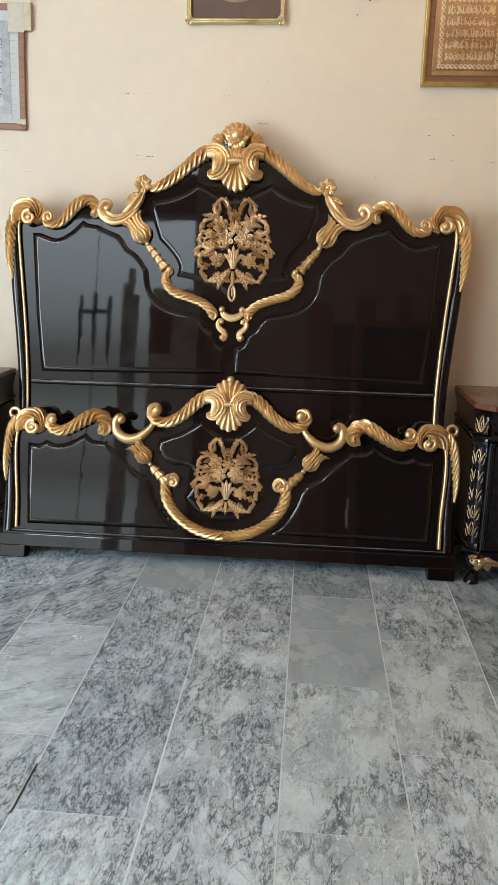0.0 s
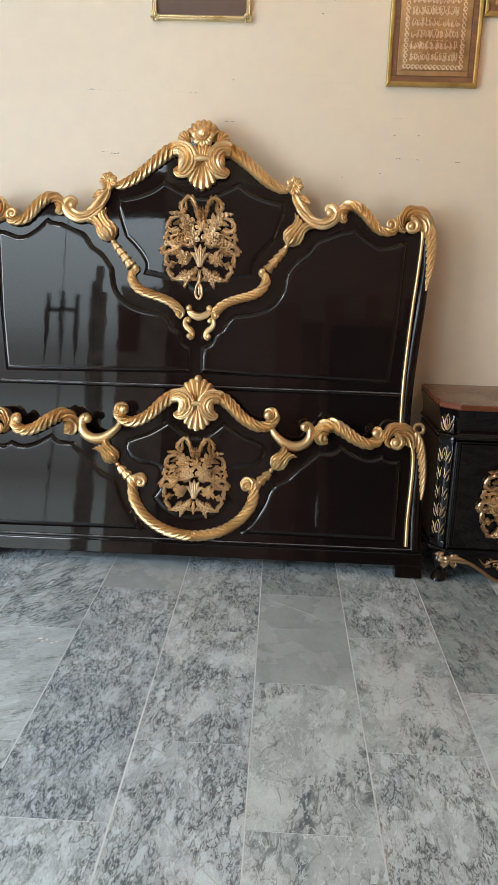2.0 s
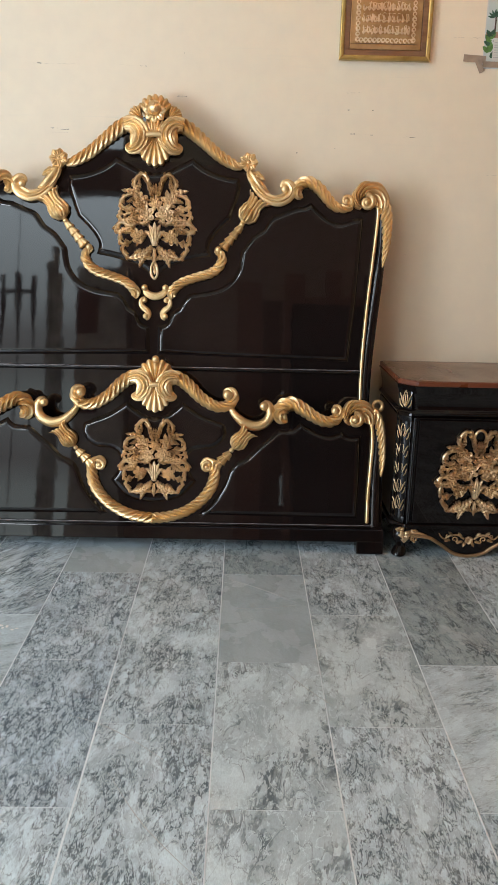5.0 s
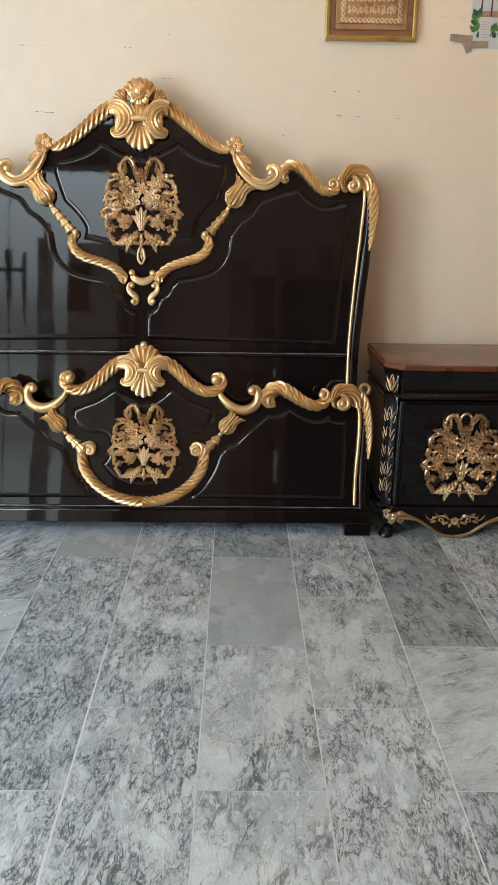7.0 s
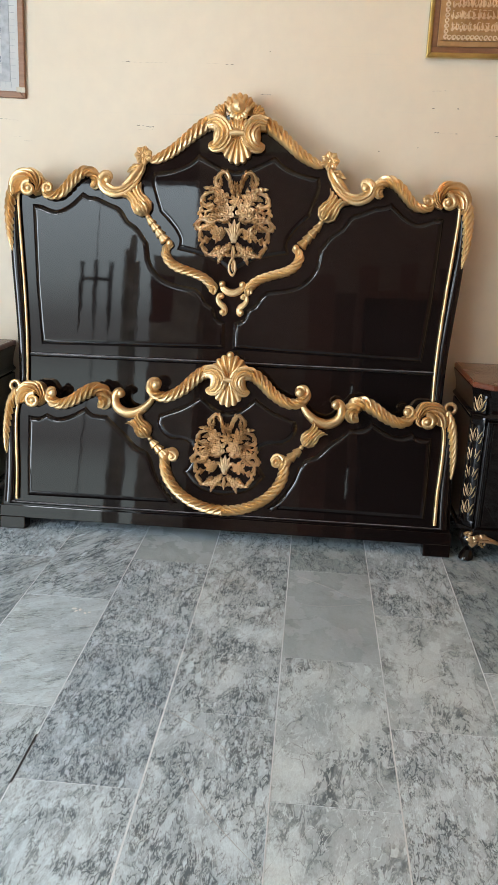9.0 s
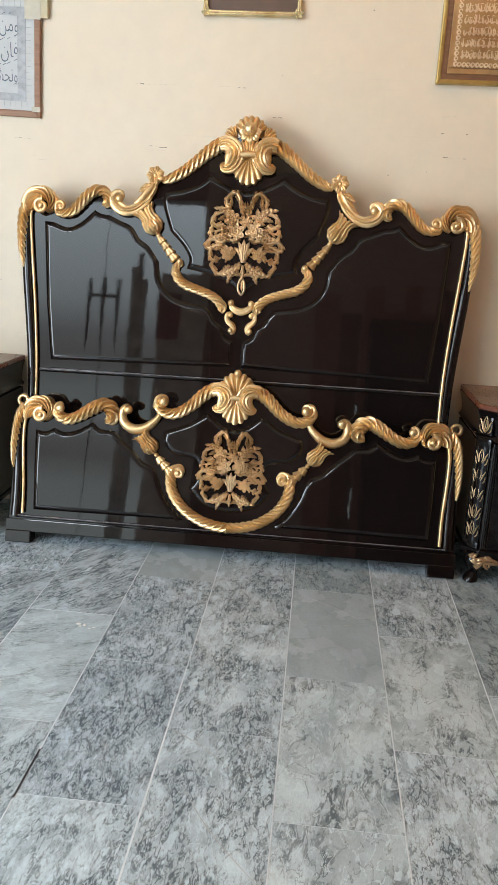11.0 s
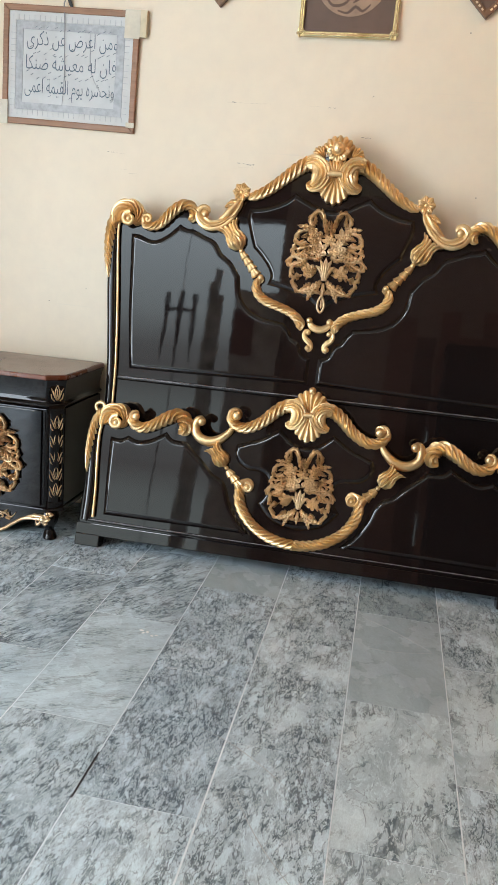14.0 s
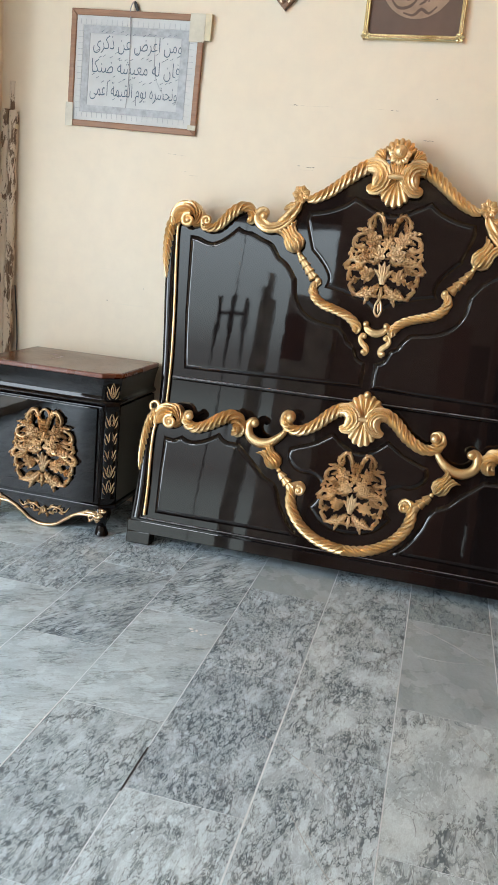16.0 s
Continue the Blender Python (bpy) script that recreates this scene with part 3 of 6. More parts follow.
# ---- carved bed boards ----
def applique(name, parent, u, v, w, s, drop, mat, ring=False):
    """Pierced floral carving of scrolls, leaves and seven roses; s is half its width."""
    def at(x, y):
        return u + x * s, v + y * s

    bm = bmesh.new()
    for x, y in ((0.27, -0.14), (-0.27, -0.14), (0.16, 0.02), (-0.16, 0.02), (0.0, 0.08)):
        leaf(bm, at(x * 0.15, -0.50), at(x, y), 0.17 * s, x * 0.35 * s, w + 0.016 + 0.004 * (0.3 - abs(x)) / 0.3, 0.014, 4, 24, 8, 0.006, 0.7, 0.25, 0.14)
    leaf(bm, at(0, -0.56), at(0, -0.95), 0.12 * s, 0, w + 0.020, 0.012, 3)
    base = smooth(part(name, bm, mat, parent, "pierced gold carving of leafy scrolls and roses"), 70)

    def stem(points, r0, r1, depth):
        n = len(points) - 1
        for side in (1, -1):
            bm = sweep(bmesh.new(), [(*at(side * x, y), 1.28 * (r0 + (r1 - r0) * i / n) * s) for i, (x, y) in enumerate(points)], depth, 3, 0, 0.16, 1.1, 18, 0.0045)
            # curling leaflets on alternate sides of the stem
            for i, (a, b) in enumerate(zip(points, points[1:])):
                d = math.hypot(b[0] - a[0], b[1] - a[1])
                tx, ty = (b[0] - a[0]) / d, (b[1] - a[1]) / d
                for k, f in enumerate((0.3, 0.8)):
                    e = 1 if (i + k) % 2 else -1
                    x, y = a[0] + (b[0] - a[0]) * f, a[1] + (b[1] - a[1]) * f
                    p, q = (x - tx * 0.03, y - ty * 0.03), (x + tx * 0.075 - e * ty * 0.065, y + ty * 0.075 + e * tx * 0.065)
                    leaf(bm, at(side * p[0], p[1]), at(side * q[0], q[1]), 0.070 * s, side * e * 0.026 * s, depth + 0.003, 0.012, 2, 10, 4, 0.003, 0.7, 0.3, 0.2)
            smooth(part("scroll", bm, mat, base), 60)

    def frond(p, q, width, bend, depth, lobes=4):
        for side in (1, -1):
            bm = leaf(bmesh.new(), at(side * p[0], p[1]), at(side * q[0], q[1]), 1.05 * width * s, side * bend * s, depth, 0.019, lobes + 1, 40, 10, 0.006, 0.7, 0.64, 0.30)
            smooth(part("leaf", bm, mat, base), 70)

    stem([(0.02, 0.70), (0.15, 0.92), (0.19, 1.12), (0.28, 1.23), (0.42, 1.20), (0.51, 1.05), (0.50, 0.92), (0.43, 0.84)], 0.035, 0.042, w + 0.012)
    frond((0.49, 0.80), (0.40, 1.14), 0.13, 0.05, w + 0.013)
    frond((0.02, 0.66), (0.15, 1.20), 0.13, -0.05, w + 0.012)
    frond((0.10, 0.62), (0.04, 1.02), 0.10, 0.03, w + 0.018)
    frond((0.30, 0.70), (0.84, 0.83), 0.18, 0.05, w + 0.012)
    frond((0.52, 0.68), (0.72, 0.56), 0.12, -0.03, w + 0.014, 3)
    stem([(0.42, 0.76), (0.68, 0.73), (0.85, 0.60), (0.83, 0.46), (0.68, 0.40), (0.56, 0.46)], 0.038, 0.036, w + 0.010)
    stem([(0.42, 0.36), (0.62, 0.30), (0.78, 0.26), (0.90, 0.36)], 0.038, 0.018, w + 0.012)
    stem([(0.90, 0.36), (0.88, 0.20), (0.78, 0.06)], 0.024, 0.036, w + 0.010)
    frond((0.34, 0.28), (0.80, 0.16), 0.17, -0.06, w + 0.014)
    frond((0.48, 0.36), (0.60, 0.16), 0.12, 0.03, w + 0.012, 3)
    stem([(0.18, 0.04), (0.42, 0.06), (0.62, 0.0), (0.80, 0.06), (0.94, 0.0), (0.98, -0.10), (0.91, -0.18), (0.84, -0.12)], 0.042, 0.038, w + 0.012)
    frond((0.36, 0.02), (0.90, 0.05), 0.18, 0.08, w + 0.015, 5)
    frond((0.50, 0.0), (0.80, -0.20), 0.15, -0.05, w + 0.013)
    stem([(0.62, -0.06), (0.80, -0.14), (0.89, -0.30), (0.84, -0.44), (0.72, -0.46), (0.66, -0.38)], 0.038, 0.036, w + 0.010)
    frond((0.70, -0.52), (0.74, -0.34), 0.10, 0.02, w + 0.013, 3)
    stem([(0.66, -0.42), (0.80, -0.52), (0.78, -0.68), (0.66, -0.80)], 0.034, 0.038, w + 0.010)
    frond((0.08, -0.50), (0.74, -0.80), 0.24, -0.12, w + 0.014, 6)
    frond((0.05, -0.54), (0.37, -1.06), 0.21, 0.08, w + 0.013, 6)
    frond((0.34, -0.58), (0.54, -0.88), 0.16, 0.03, w + 0.012)
    frond((0.20, -0.14), (0.30, -0.42), 0.13, 0.03, w + 0.010)
    frond((0.22, 0.44), (0.52, 0.46), 0.14, 0.03, w + 0.016, 3)
    frond((0.10, 0.10), (0.30, -0.02), 0.13, 0.02, w + 0.016, 3)
    stem([(0.10, -0.56), (0.22, -0.72), (0.16, -0.82), (0.06, -0.78)], 0.030, 0.026, w + 0.012)
    stem([(0.06, -0.1), (0.22, -0.22), (0.34, -0.30)], 0.028, 0.028, w + 0.008)
    if ring:
        bm = sweep(bmesh.new(), [(*at(0.15 * math.sin(a), 1.06 - 0.22 * math.cos(a)), 0.034 * s) for a in np.linspace(0.25, 6.03, 14)], w + 0.012, 3, 0, 0.14, 1.1, 18, 0.004)
        smooth(part("top_loop", bm, mat, base), 60)
    if drop:
        bm = sweep(bmesh.new(), [(*at(x, y), 0.032 * s) for x, y in ((0.02, -0.80), (-0.08, -1.0), (-0.09, -1.2), (0.0, -1.31), (0.07, -1.18), (0.05, -1.0), (0.0, -0.9))], w + 0.010, 0, 0, 0, 1, 10, 0.005)
        smooth(part("drop", bm, mat, base), 60)
        smooth(part("leaf", leaf(bmesh.new(), at(0, -0.95), at(0, -1.22), 0.09 * s, 0, w + 0.010, 0.008, 2), mat, base), 60)
    for k, (x, y, r, z) in enumerate(((-0.36, 0.60, 0.19, 0.014), (0.02, 0.52, 0.16, 0.020), (0.36, 0.62, 0.19, 0.014), (-0.22, 0.26, 0.21, 0.022),
                                      (0.25, 0.28, 0.22, 0.022), (-0.42, -0.27, 0.18, 0.014), (0.41, -0.29, 0.18, 0.014))):
        smooth(part("rose", rose(bmesh.new(), *at(x, y), r * s, w + z, k * 0.7), mat, base), 70)
        # small leaves that fill the gaps round each rose
        for j in range(3):
            a = k * 0.9 + j * 2 * math.pi / 3
            p, q = (x + 0.62 * r * math.cos(a), y + 0.62 * r * math.sin(a)), (x + (r + 0.08) * math.cos(a), y + (r + 0.08) * math.sin(a))
            smooth(part("leaf", leaf(bmesh.new(), at(*p), at(*q), 0.085 * s, 0.02 * s, w + 0.011, 0.011, 3, 12, 6, 0.004, 0.7, 0.35, 0.2), mat, base), 70)
    return base


PANEL_RIM = ((-0.004, -0.002), (-0.001, -0.0004), (0.0025, 0.0026), (0.0065, 0.0062), (0.0110, 0.0090), (0.0155, 0.0108), (0.0200, 0.0116), (0.0240, 0.0116))


def tulip(bm, base, mouth, width, w):
    """A carved tulip: an oval cup with a veined bud in front and flaring fluted lips."""
    du, dv = mouth[0] - base[0], mouth[1] - base[1]
    L = math.hypot(du, dv)
    at = lambda s, x: (base[0] + du * s * 0.95 - dv / L * x * width, base[1] + dv * s * 0.95 + du / L * x * width)
    girth = blend(((0, 0.10), (0.10, 0.36), (0.28, 0.50), (0.48, 0.47), (0.66, 0.38), (0.82, 0.42), (1.0, 0.60)))

    def cup(s, t):
        x = t * 2 - 1
        flute = abs(math.sin(math.pi * 2.5 * x)) ** 0.6
        lip = 0.86 + 0.10 * abs(x) + 0.05 * flute
        body = math.sqrt(max(0.0, 1 - x * x)) * 0.7 + 0.3
        return (*at(s * lip, x * girth(s)), w + 0.004 + 0.030 * body * (0.55 + 0.45 * flute * min(1, 2.2 * s)) * (0.45 + 0.55 * math.sin(math.pi * min(1, 0.12 + s * 0.62))) + 0.012 * max(0, s - 0.6))
    relief(bm, cup, 26, 42, w - 0.004)
    bud = lambda s, t: (*at(0.02 + 0.54 * s, (t * 2 - 1) * 0.30 * math.sqrt(max(0, 1 - (2 * s - 1) ** 2)) * (1.15 - 0.45 * s)), w + 0.022 + 0.024 * (1 - (2 * s - 1) ** 2) ** 0.5 * (1 - 0.7 * (t * 2 - 1) ** 2) * (0.62 + 0.38 * abs(math.sin(math.pi * 3 * (t + 0.12 * s)))))
    relief(bm, bud, 18, 18, w)
    return bm


def husks(bm, a, b, n, r, w):
    pts = []
    for i in range(n * 8 + 1):
        f = i / (n * 8)
        k = (f * n) % 1
        pts.append((a[0] + (b[0] - a[0]) * f, a[1] + (b[1] - a[1]) * f, r * (0.66 + 0.42 * k) * (0.8 + 0.35 * f)))
    return sweep(bm, None, w, 5, 0, 0.12, 0.8, 40, dense=pts)


def headboard():
    lean = math.degrees(math.atan(0.153))
    t = thing("headboard", pose(-0.308, 0.36, 0, -lean), "tall black lacquered bed headboard with gold carving, leaning on the wall", "headboard")
    edge = spline([(-0.936, 1.144), (-0.943, 1.30), (-0.925, 1.385), (-0.89, 1.435), (-0.845, 1.44), (-0.80, 1.41), (-0.775, 1.378), (-0.745, 1.366), (-0.705, 1.385),
                   (-0.655, 1.44), (-0.61, 1.462), (-0.575, 1.448), (-0.545, 1.425), (-0.52, 1.40), (-0.485, 1.386), (-0.44, 1.395), (-0.402, 1.435), (-0.378, 1.497),
                   (-0.35, 1.518), (-0.30, 1.53), (-0.25, 1.56), (-0.20, 1.602), (-0.15, 1.642), (-0.10, 1.668), (-0.05, 1.70), (0, 1.71)], 0.012)
    low = spline([(-0.885, 0.045), (-0.884, 0.40), (-0.887, 0.646), (-0.896, 0.766), (-0.915, 0.98), (-0.936, 1.144)], 0.05)[:-1]
    half = [(0, 0.045)] + low + [p[:2] for p in edge]
    b = part("board", slab(bmesh.new(), mirrored(half), -0.045, 0.0), BLACK, t, "glossy black lacquered board")
    mod = b.modifiers.new("bevel", 'BEVEL')
    mod.width, mod.segments, mod.limit_method, mod.angle_limit = 0.004, 2, 'ANGLE', radians(60)
    # lower legs, hidden in part by the footboard
    for s in (-1, 1):
        part("foot", boxed(s * 0.88 - 0.045, s * 0.88 + 0.045, -0.005, 0.05, 0, 0.06, 0.004), BLACK, t)
    # large moulded fields to both sides
    wave = spline([(-0.845, 1.328), (-0.81, 1.327), (-0.745, 1.308), (-0.69, 1.332), (-0.632, 1.384)], 0.012)
    wave += spline([(-0.632, 1.384), (-0.605, 1.370), (-0.572, 1.367)], 0.012)[1:]
    wave += spline([(-0.572, 1.367), (-0.52, 1.345), (-0.472, 1.324), (-0.438, 1.276)], 0.012)[1:]
    wave += spline([(-0.438, 1.276), (-0.395, 1.246), (-0.352, 1.188)], 0.012)[1:]
    wave += spline([(-0.352, 1.188), (-0.338, 1.11), (-0.297, 1.056), (-0.235, 1.028), (-0.145, 1.014)], 0.012)[1:]
    wave += spline([(-0.145, 1.014), (-0.117, 0.985), (-0.100, 0.955)], 0.012)[1:]
    wave += spline([(-0.100, 0.955), (-0.070, 0.935), (-0.053, 0.895), (-0.018, 0.878)], 0.012)[1:]
    side = [p[:2] for p in wave] + [(-0.016, 0.768), (-0.80, 0.752), (-0.826, 1.0)]
    pair("side_panel", moulded_panel(bmesh.new(), side, 0.0, PANEL_RIM), BLACK, t, "glossy black moulded panel", 30)
    # cartouche field in the middle
    left = spline([(-0.155, 1.548), (-0.20, 1.512), (-0.27, 1.484), (-0.340, 1.472)], 0.012)
    left += spline([(-0.340, 1.472), (-0.345, 1.43), (-0.328, 1.37), (-0.308, 1.314)], 0.012)[1:]
    left += spline([(-0.308, 1.314), (-0.265, 1.272), (-0.236, 1.235), (-0.222, 1.20), (-0.232, 1.166)], 0.012)[1:]
    left += spline([(-0.232, 1.166), (-0.15, 1.150), (-0.06, 1.12), (0, 1.075)], 0.012)[1:]
    arch = spline([(0, 1.487), (-0.05, 1.497), (-0.10, 1.52), (-0.155, 1.548)], 0.012)[:-1]
    cart = [p[:2] for p in arch] + [p[:2] for p in left]
    cart = cart + [(-u, v) for u, v in reversed(cart) if abs(u) > 1e-6]
    smooth(part("centre_panel", moulded_panel(bmesh.new(), cart, 0.0, PANEL_RIM), BLACK, t, "black cartouche panel"), 30)
    smooth(part("rail", sweep(bmesh.new(), [(-0.845, 0.708, 0.010), (0.0, 0.710, 0.010), (0.855, 0.710, 0.010)], 0.003, 0, 0, 0, 1.0, 24, 0.05), BLACK, t, "black bead moulding"), 40)
    # thin pale bar that paints the bright highlight along the rail
    smooth(part("worn_edge", sweep(bmesh.new(), [(-0.840, 0.7135, 0.0021), (0.0, 0.7155, 0.0021), (0.850, 0.7155, 0.0021)], 0.0115, 0, 0, 0, 1.0, 8, 0.05), BEAD_GLINT, t, "pale grey line that paints the highlight on the bead"), 60)
    # bowed stiles with their gilt lines
    stile = [(-0.918, 1.37, 0.012), (-0.924, 1.25, 0.016), (-0.914, 1.10, 0.019), (-0.895, 0.90, 0.019), (-0.880, 0.70, 0.019), (-0.874, 0.40, 0.019), (-0.874, 0.06, 0.019)]
    pair("stile", sweep(bmesh.new(), stile, 0.002, 0, 0, 0, 0.5, 16, 0.03), BLACK, t, "bowed black stile")
    pair("gilt_line", bar(bmesh.new(), [(-0.872, 1.395), (-0.897, 1.375), (-0.901, 1.33), (-0.891, 1.20), (-0.875, 1.02), (-0.863, 0.85), (-0.857, 0.70), (-0.857, 0.40), (-0.857, 0.10)], 0.0062, 0.012), GOLD, t, "thin gilt beading")
    # corner volutes that run down as fluted leaves
    bm = gadroon(bmesh.new(), -0.853, 1.390, blend(((0, 0.088), (0.22, 0.094), (0.45, 0.084), (0.65, 0.070), (0.85, 0.054), (1, 0.040))), 0.024, 0.006, 0.036, 205, -50, 5, 3.4, -0.03)
    scroll_eye(bm, -0.852, 1.386, 0.041, 0.032, 80, -1)
    pair("corner_volute", bm, GOLD, t, "gold carved corner volute")
    bm = sweep(bmesh.new(), [(-0.915, 1.40, 0.022), (-0.932, 1.355, 0.022), (-0.939, 1.29, 0.019), (-0.938, 1.22, 0.015), (-0.932, 1.17, 0.009), (-0.927, 1.135, 0.002)], 0.012, 5, 0.027, 0.40, 0.9, 75, 0.0032)
    pair("corner_leaf", bm, GOLD, t, "gold fluted leaf")
    # S scrolls
    s = [(-0.775, 1.388, 0.004), (-0.788, 1.385, 0.012), (-0.782, 1.366, 0.014), (-0.755, 1.362, 0.016), (-0.722, 1.372, 0.018), (-0.692, 1.402, 0.020), (-0.660, 1.438, 0.021),
         (-0.622, 1.462, 0.021), (-0.588, 1.455, 0.021), (-0.572, 1.430, 0.020), (-0.582, 1.410, 0.017), (-0.594, 1.412, 0.010)]
    bm = sweep(bmesh.new(), s, 0.018, 5, 0.027, 0.40, 0.9, 75, 0.0032)
    scroll_eye(bm, -0.772, 1.392, 0.030, 0.024, 230, 1)
    pair("s_scroll", bm, GOLD, t, "gold carved S scroll")
    # C scrolls with a leaf that climbs to the flower
    c = [(-0.514, 1.436, 0.010), (-0.520, 1.450, 0.016), (-0.535, 1.448, 0.021), (-0.546, 1.430, 0.023), (-0.538, 1.408, 0.023), (-0.516, 1.392, 0.023), (-0.488, 1.386, 0.021), (-0.446, 1.400, 0.018), (-0.404, 1.440, 0.013), (-0.382, 1.492, 0.007)]
    bm = sweep(bmesh.new(), c, 0.016, 6, 0.9, 0.26, 0.9, 72, 0.004)
    sweep(bm, [(-0.374, 1.508, 0.006), (-0.388, 1.480, 0.017), (-0.412, 1.448, 0.019), (-0.442, 1.422, 0.013), (-0.462, 1.416, 0.004)], 0.020, 5, 0.25, 0.34, 0.9, 60, 0.003)
    leaf(bm, (-0.384, 1.488), (-0.442, 1.462), 0.030, -0.008, 0.020, 0.014, 3, 18, 8, 0.006, 0.6, 0.25, 0.2)
    ball(bm, -0.524, 1.432, 0.026, 0.018)
    pair("c_scroll", bm, GOLD, t, "gold carved C scroll with a leaf")
    pair("flower", blossom(bmesh.new(), -0.377, 1.531, 0.038, 0.022, 7, 0.013), GOLD, t, "gold carved flower")
    # twisted rope up to the shell, ending in a leafy curl
    r = [(-0.352, 1.516, 0.010), (-0.325, 1.520, 0.017), (-0.268, 1.550, 0.021), (-0.212, 1.595, 0.022), (-0.158, 1.640, 0.025), (-0.120, 1.664, 0.027), (-0.085, 1.668, 0.026)]
    pair("rope", sweep(bmesh.new(), r, 0.012, 5, 0.027, 0.40, 0.9, 75, 0.0032), GOLD, t, "gold carved rope moulding")
    k = [(-0.118, 1.664, 0.024), (-0.088, 1.668, 0.030), (-0.063, 1.650, 0.034), (-0.055, 1.618, 0.037), (-0.072, 1.588, 0.032), (-0.094, 1.578, 0.022), (-0.106, 1.590, 0.010)]
    pair("leaf_curl", sweep(bmesh.new(), k, 0.026, 13, 0.14, 0.15, 0.95, 104, 0.0045), GOLD, t, "gold carved leaf curl")
    # shell crest
    bm = shell(bmesh.new(), 0.004, 1.684, lambda q: 0.098 * (0.80 + 0.20 * math.sin(math.pi * q) ** 0.6), 0.004, 0.034, 36, 144, 7, -0.04, 84)
    for sgn in (-1, 1):
        shell(bm, sgn * 0.052 + 0.004, 1.690, lambda q: 0.058 * (0.8 + 0.2 * math.sin(math.pi * q)), 0.008, 0.026, 42 - sgn * 45 + (1 - sgn) * 6, 138 - sgn * 45 - (1 + sgn) * 6, 5, -0.02)
    smooth(part("shell_crest", bm, GOLD, t, "gold carved shell crest"), 50)
    bm = bmesh.new()
    for a in (180, 225, 270, 315, 360):
        round_petal(bm, 0.004, 1.716, radians(a), 0.010, 0.047, 0.040, 0.034, 0.011)
    ball(bm, 0.004, 1.724, 0.050, 0.027, 0.9, 3)
    leaf(bm, (0.010, 1.704), (0.008, 1.742), 0.014, 0.004, 0.069, 0.008, 1)
    smooth(part("crest_flower", bm, GOLD, t, "gold carved bud in a flower"), 50)
    bm = shell(bmesh.new(), 0.004, 1.625, lambda q: 0.118 * (0.76 + 0.24 * math.sin(math.pi * q) ** 3), 0.016, 0.022, -158, -22, 9, -0.01)
    smooth(part("shell_fan", bm, GOLD, t, "gold carved fan"), 50)
    smooth(part("neck_band", sweep(bmesh.new(), [(-0.034, 1.622, 0.010), (0.004, 1.625, 0.012), (0.044, 1.622, 0.010)], 0.046, 0, 0, 0, 0.8, 12), GOLD, t, "gold band"), 50)
    smooth(part("neck_fluting", shell(bmesh.new(), 0.004, 1.60, lambda q: 0.085, 0.022, 0.026, 62, 118, 5, 0.0, None, 0.3), GOLD, t), 50)
    # bell flowers, husks and lower ropes
    pair("bell_flower", tulip(bmesh.new(), (-0.356, 1.300), (-0.428, 1.402), 0.085, 0.014), GOLD, t, "gold carved bell flower")
    bm = husks(bmesh.new(), (-0.352, 1.286), (-0.278, 1.196), 4, 0.019, 0.012)
    ball(bm, -0.354, 1.292, 0.016, 0.011)
    pair("husk_chain", bm, GOLD, t, "gold carved husk chain")
    bm = sweep(bmesh.new(), [(-0.262, 1.196, 0.006), (-0.256, 1.184, 0.011), (-0.268, 1.176, 0.014), (-0.277, 1.152, 0.017), (-0.260, 1.118, 0.018), (-0.224, 1.094, 0.018), (-0.172, 1.078, 0.017), (-0.120, 1.059, 0.017),
                             (-0.087, 1.035, 0.018), (-0.072, 1.012, 0.018), (-0.082, 0.996, 0.012)], 0.014, 5, 0.026, 0.40, 0.9, 75, 0.0032)
    ball(bm, -0.260, 1.190, 0.020, 0.014)
    pair("lower_rope", bm, GOLD, t, "gold carved rope moulding")
    bm = sweep(bmesh.new(), [(-0.036, 1.034, 0.008), (-0.030, 1.016, 0.013), (-0.012, 1.004, 0.015), (0.006, 1.000, 0.016), (0.024, 1.004, 0.015), (0.042, 1.016, 0.013), (0.048, 1.034, 0.008)], 0.010, 4, 0, 0.14, 0.8, 32)
    ball(bm, -0.036, 1.034, 0.016, 0.014)
    ball(bm, 0.048, 1.034, 0.016, 0.014)
    for a in (-0.010, 0.006, 0.022):
        box(bm, a - 0.0012, a + 0.0012, -0.024, -0.012, 0.992, 1.012)
    smooth(part("pendant_bow", bm, GOLD, t, "small gold C scroll"), 50)
    bm = sweep(bmesh.new(), [(-0.034, 0.992, 0.006), (-0.047, 0.989, 0.009), (-0.053, 0.974, 0.010), (-0.046, 0.957, 0.011), (-0.030, 0.944, 0.012), (-0.021, 0.930, 0.010), (-0.024, 0.914, 0.008), (-0.035, 0.909, 0.006)], 0.008, 4, 0, 0.16, 0.8, 32)
    ball(bm, -0.037, 0.984, 0.013, 0.011)
    ball(bm, -0.034, 0.920, 0.013, 0.012)
    bmesh.ops.translate(bm, vec=(-0.006, 0, 0), verts=bm.verts[:])
    right, left_ = pair("pendant_scroll", bm, GOLD, t, "small gold S scroll")
    right.location.x = left_.location.x = 0.008
    applique("floral_applique", t, 0.004, 1.280, 0.002, 0.160, True, ROSE_GOLD)
    return t


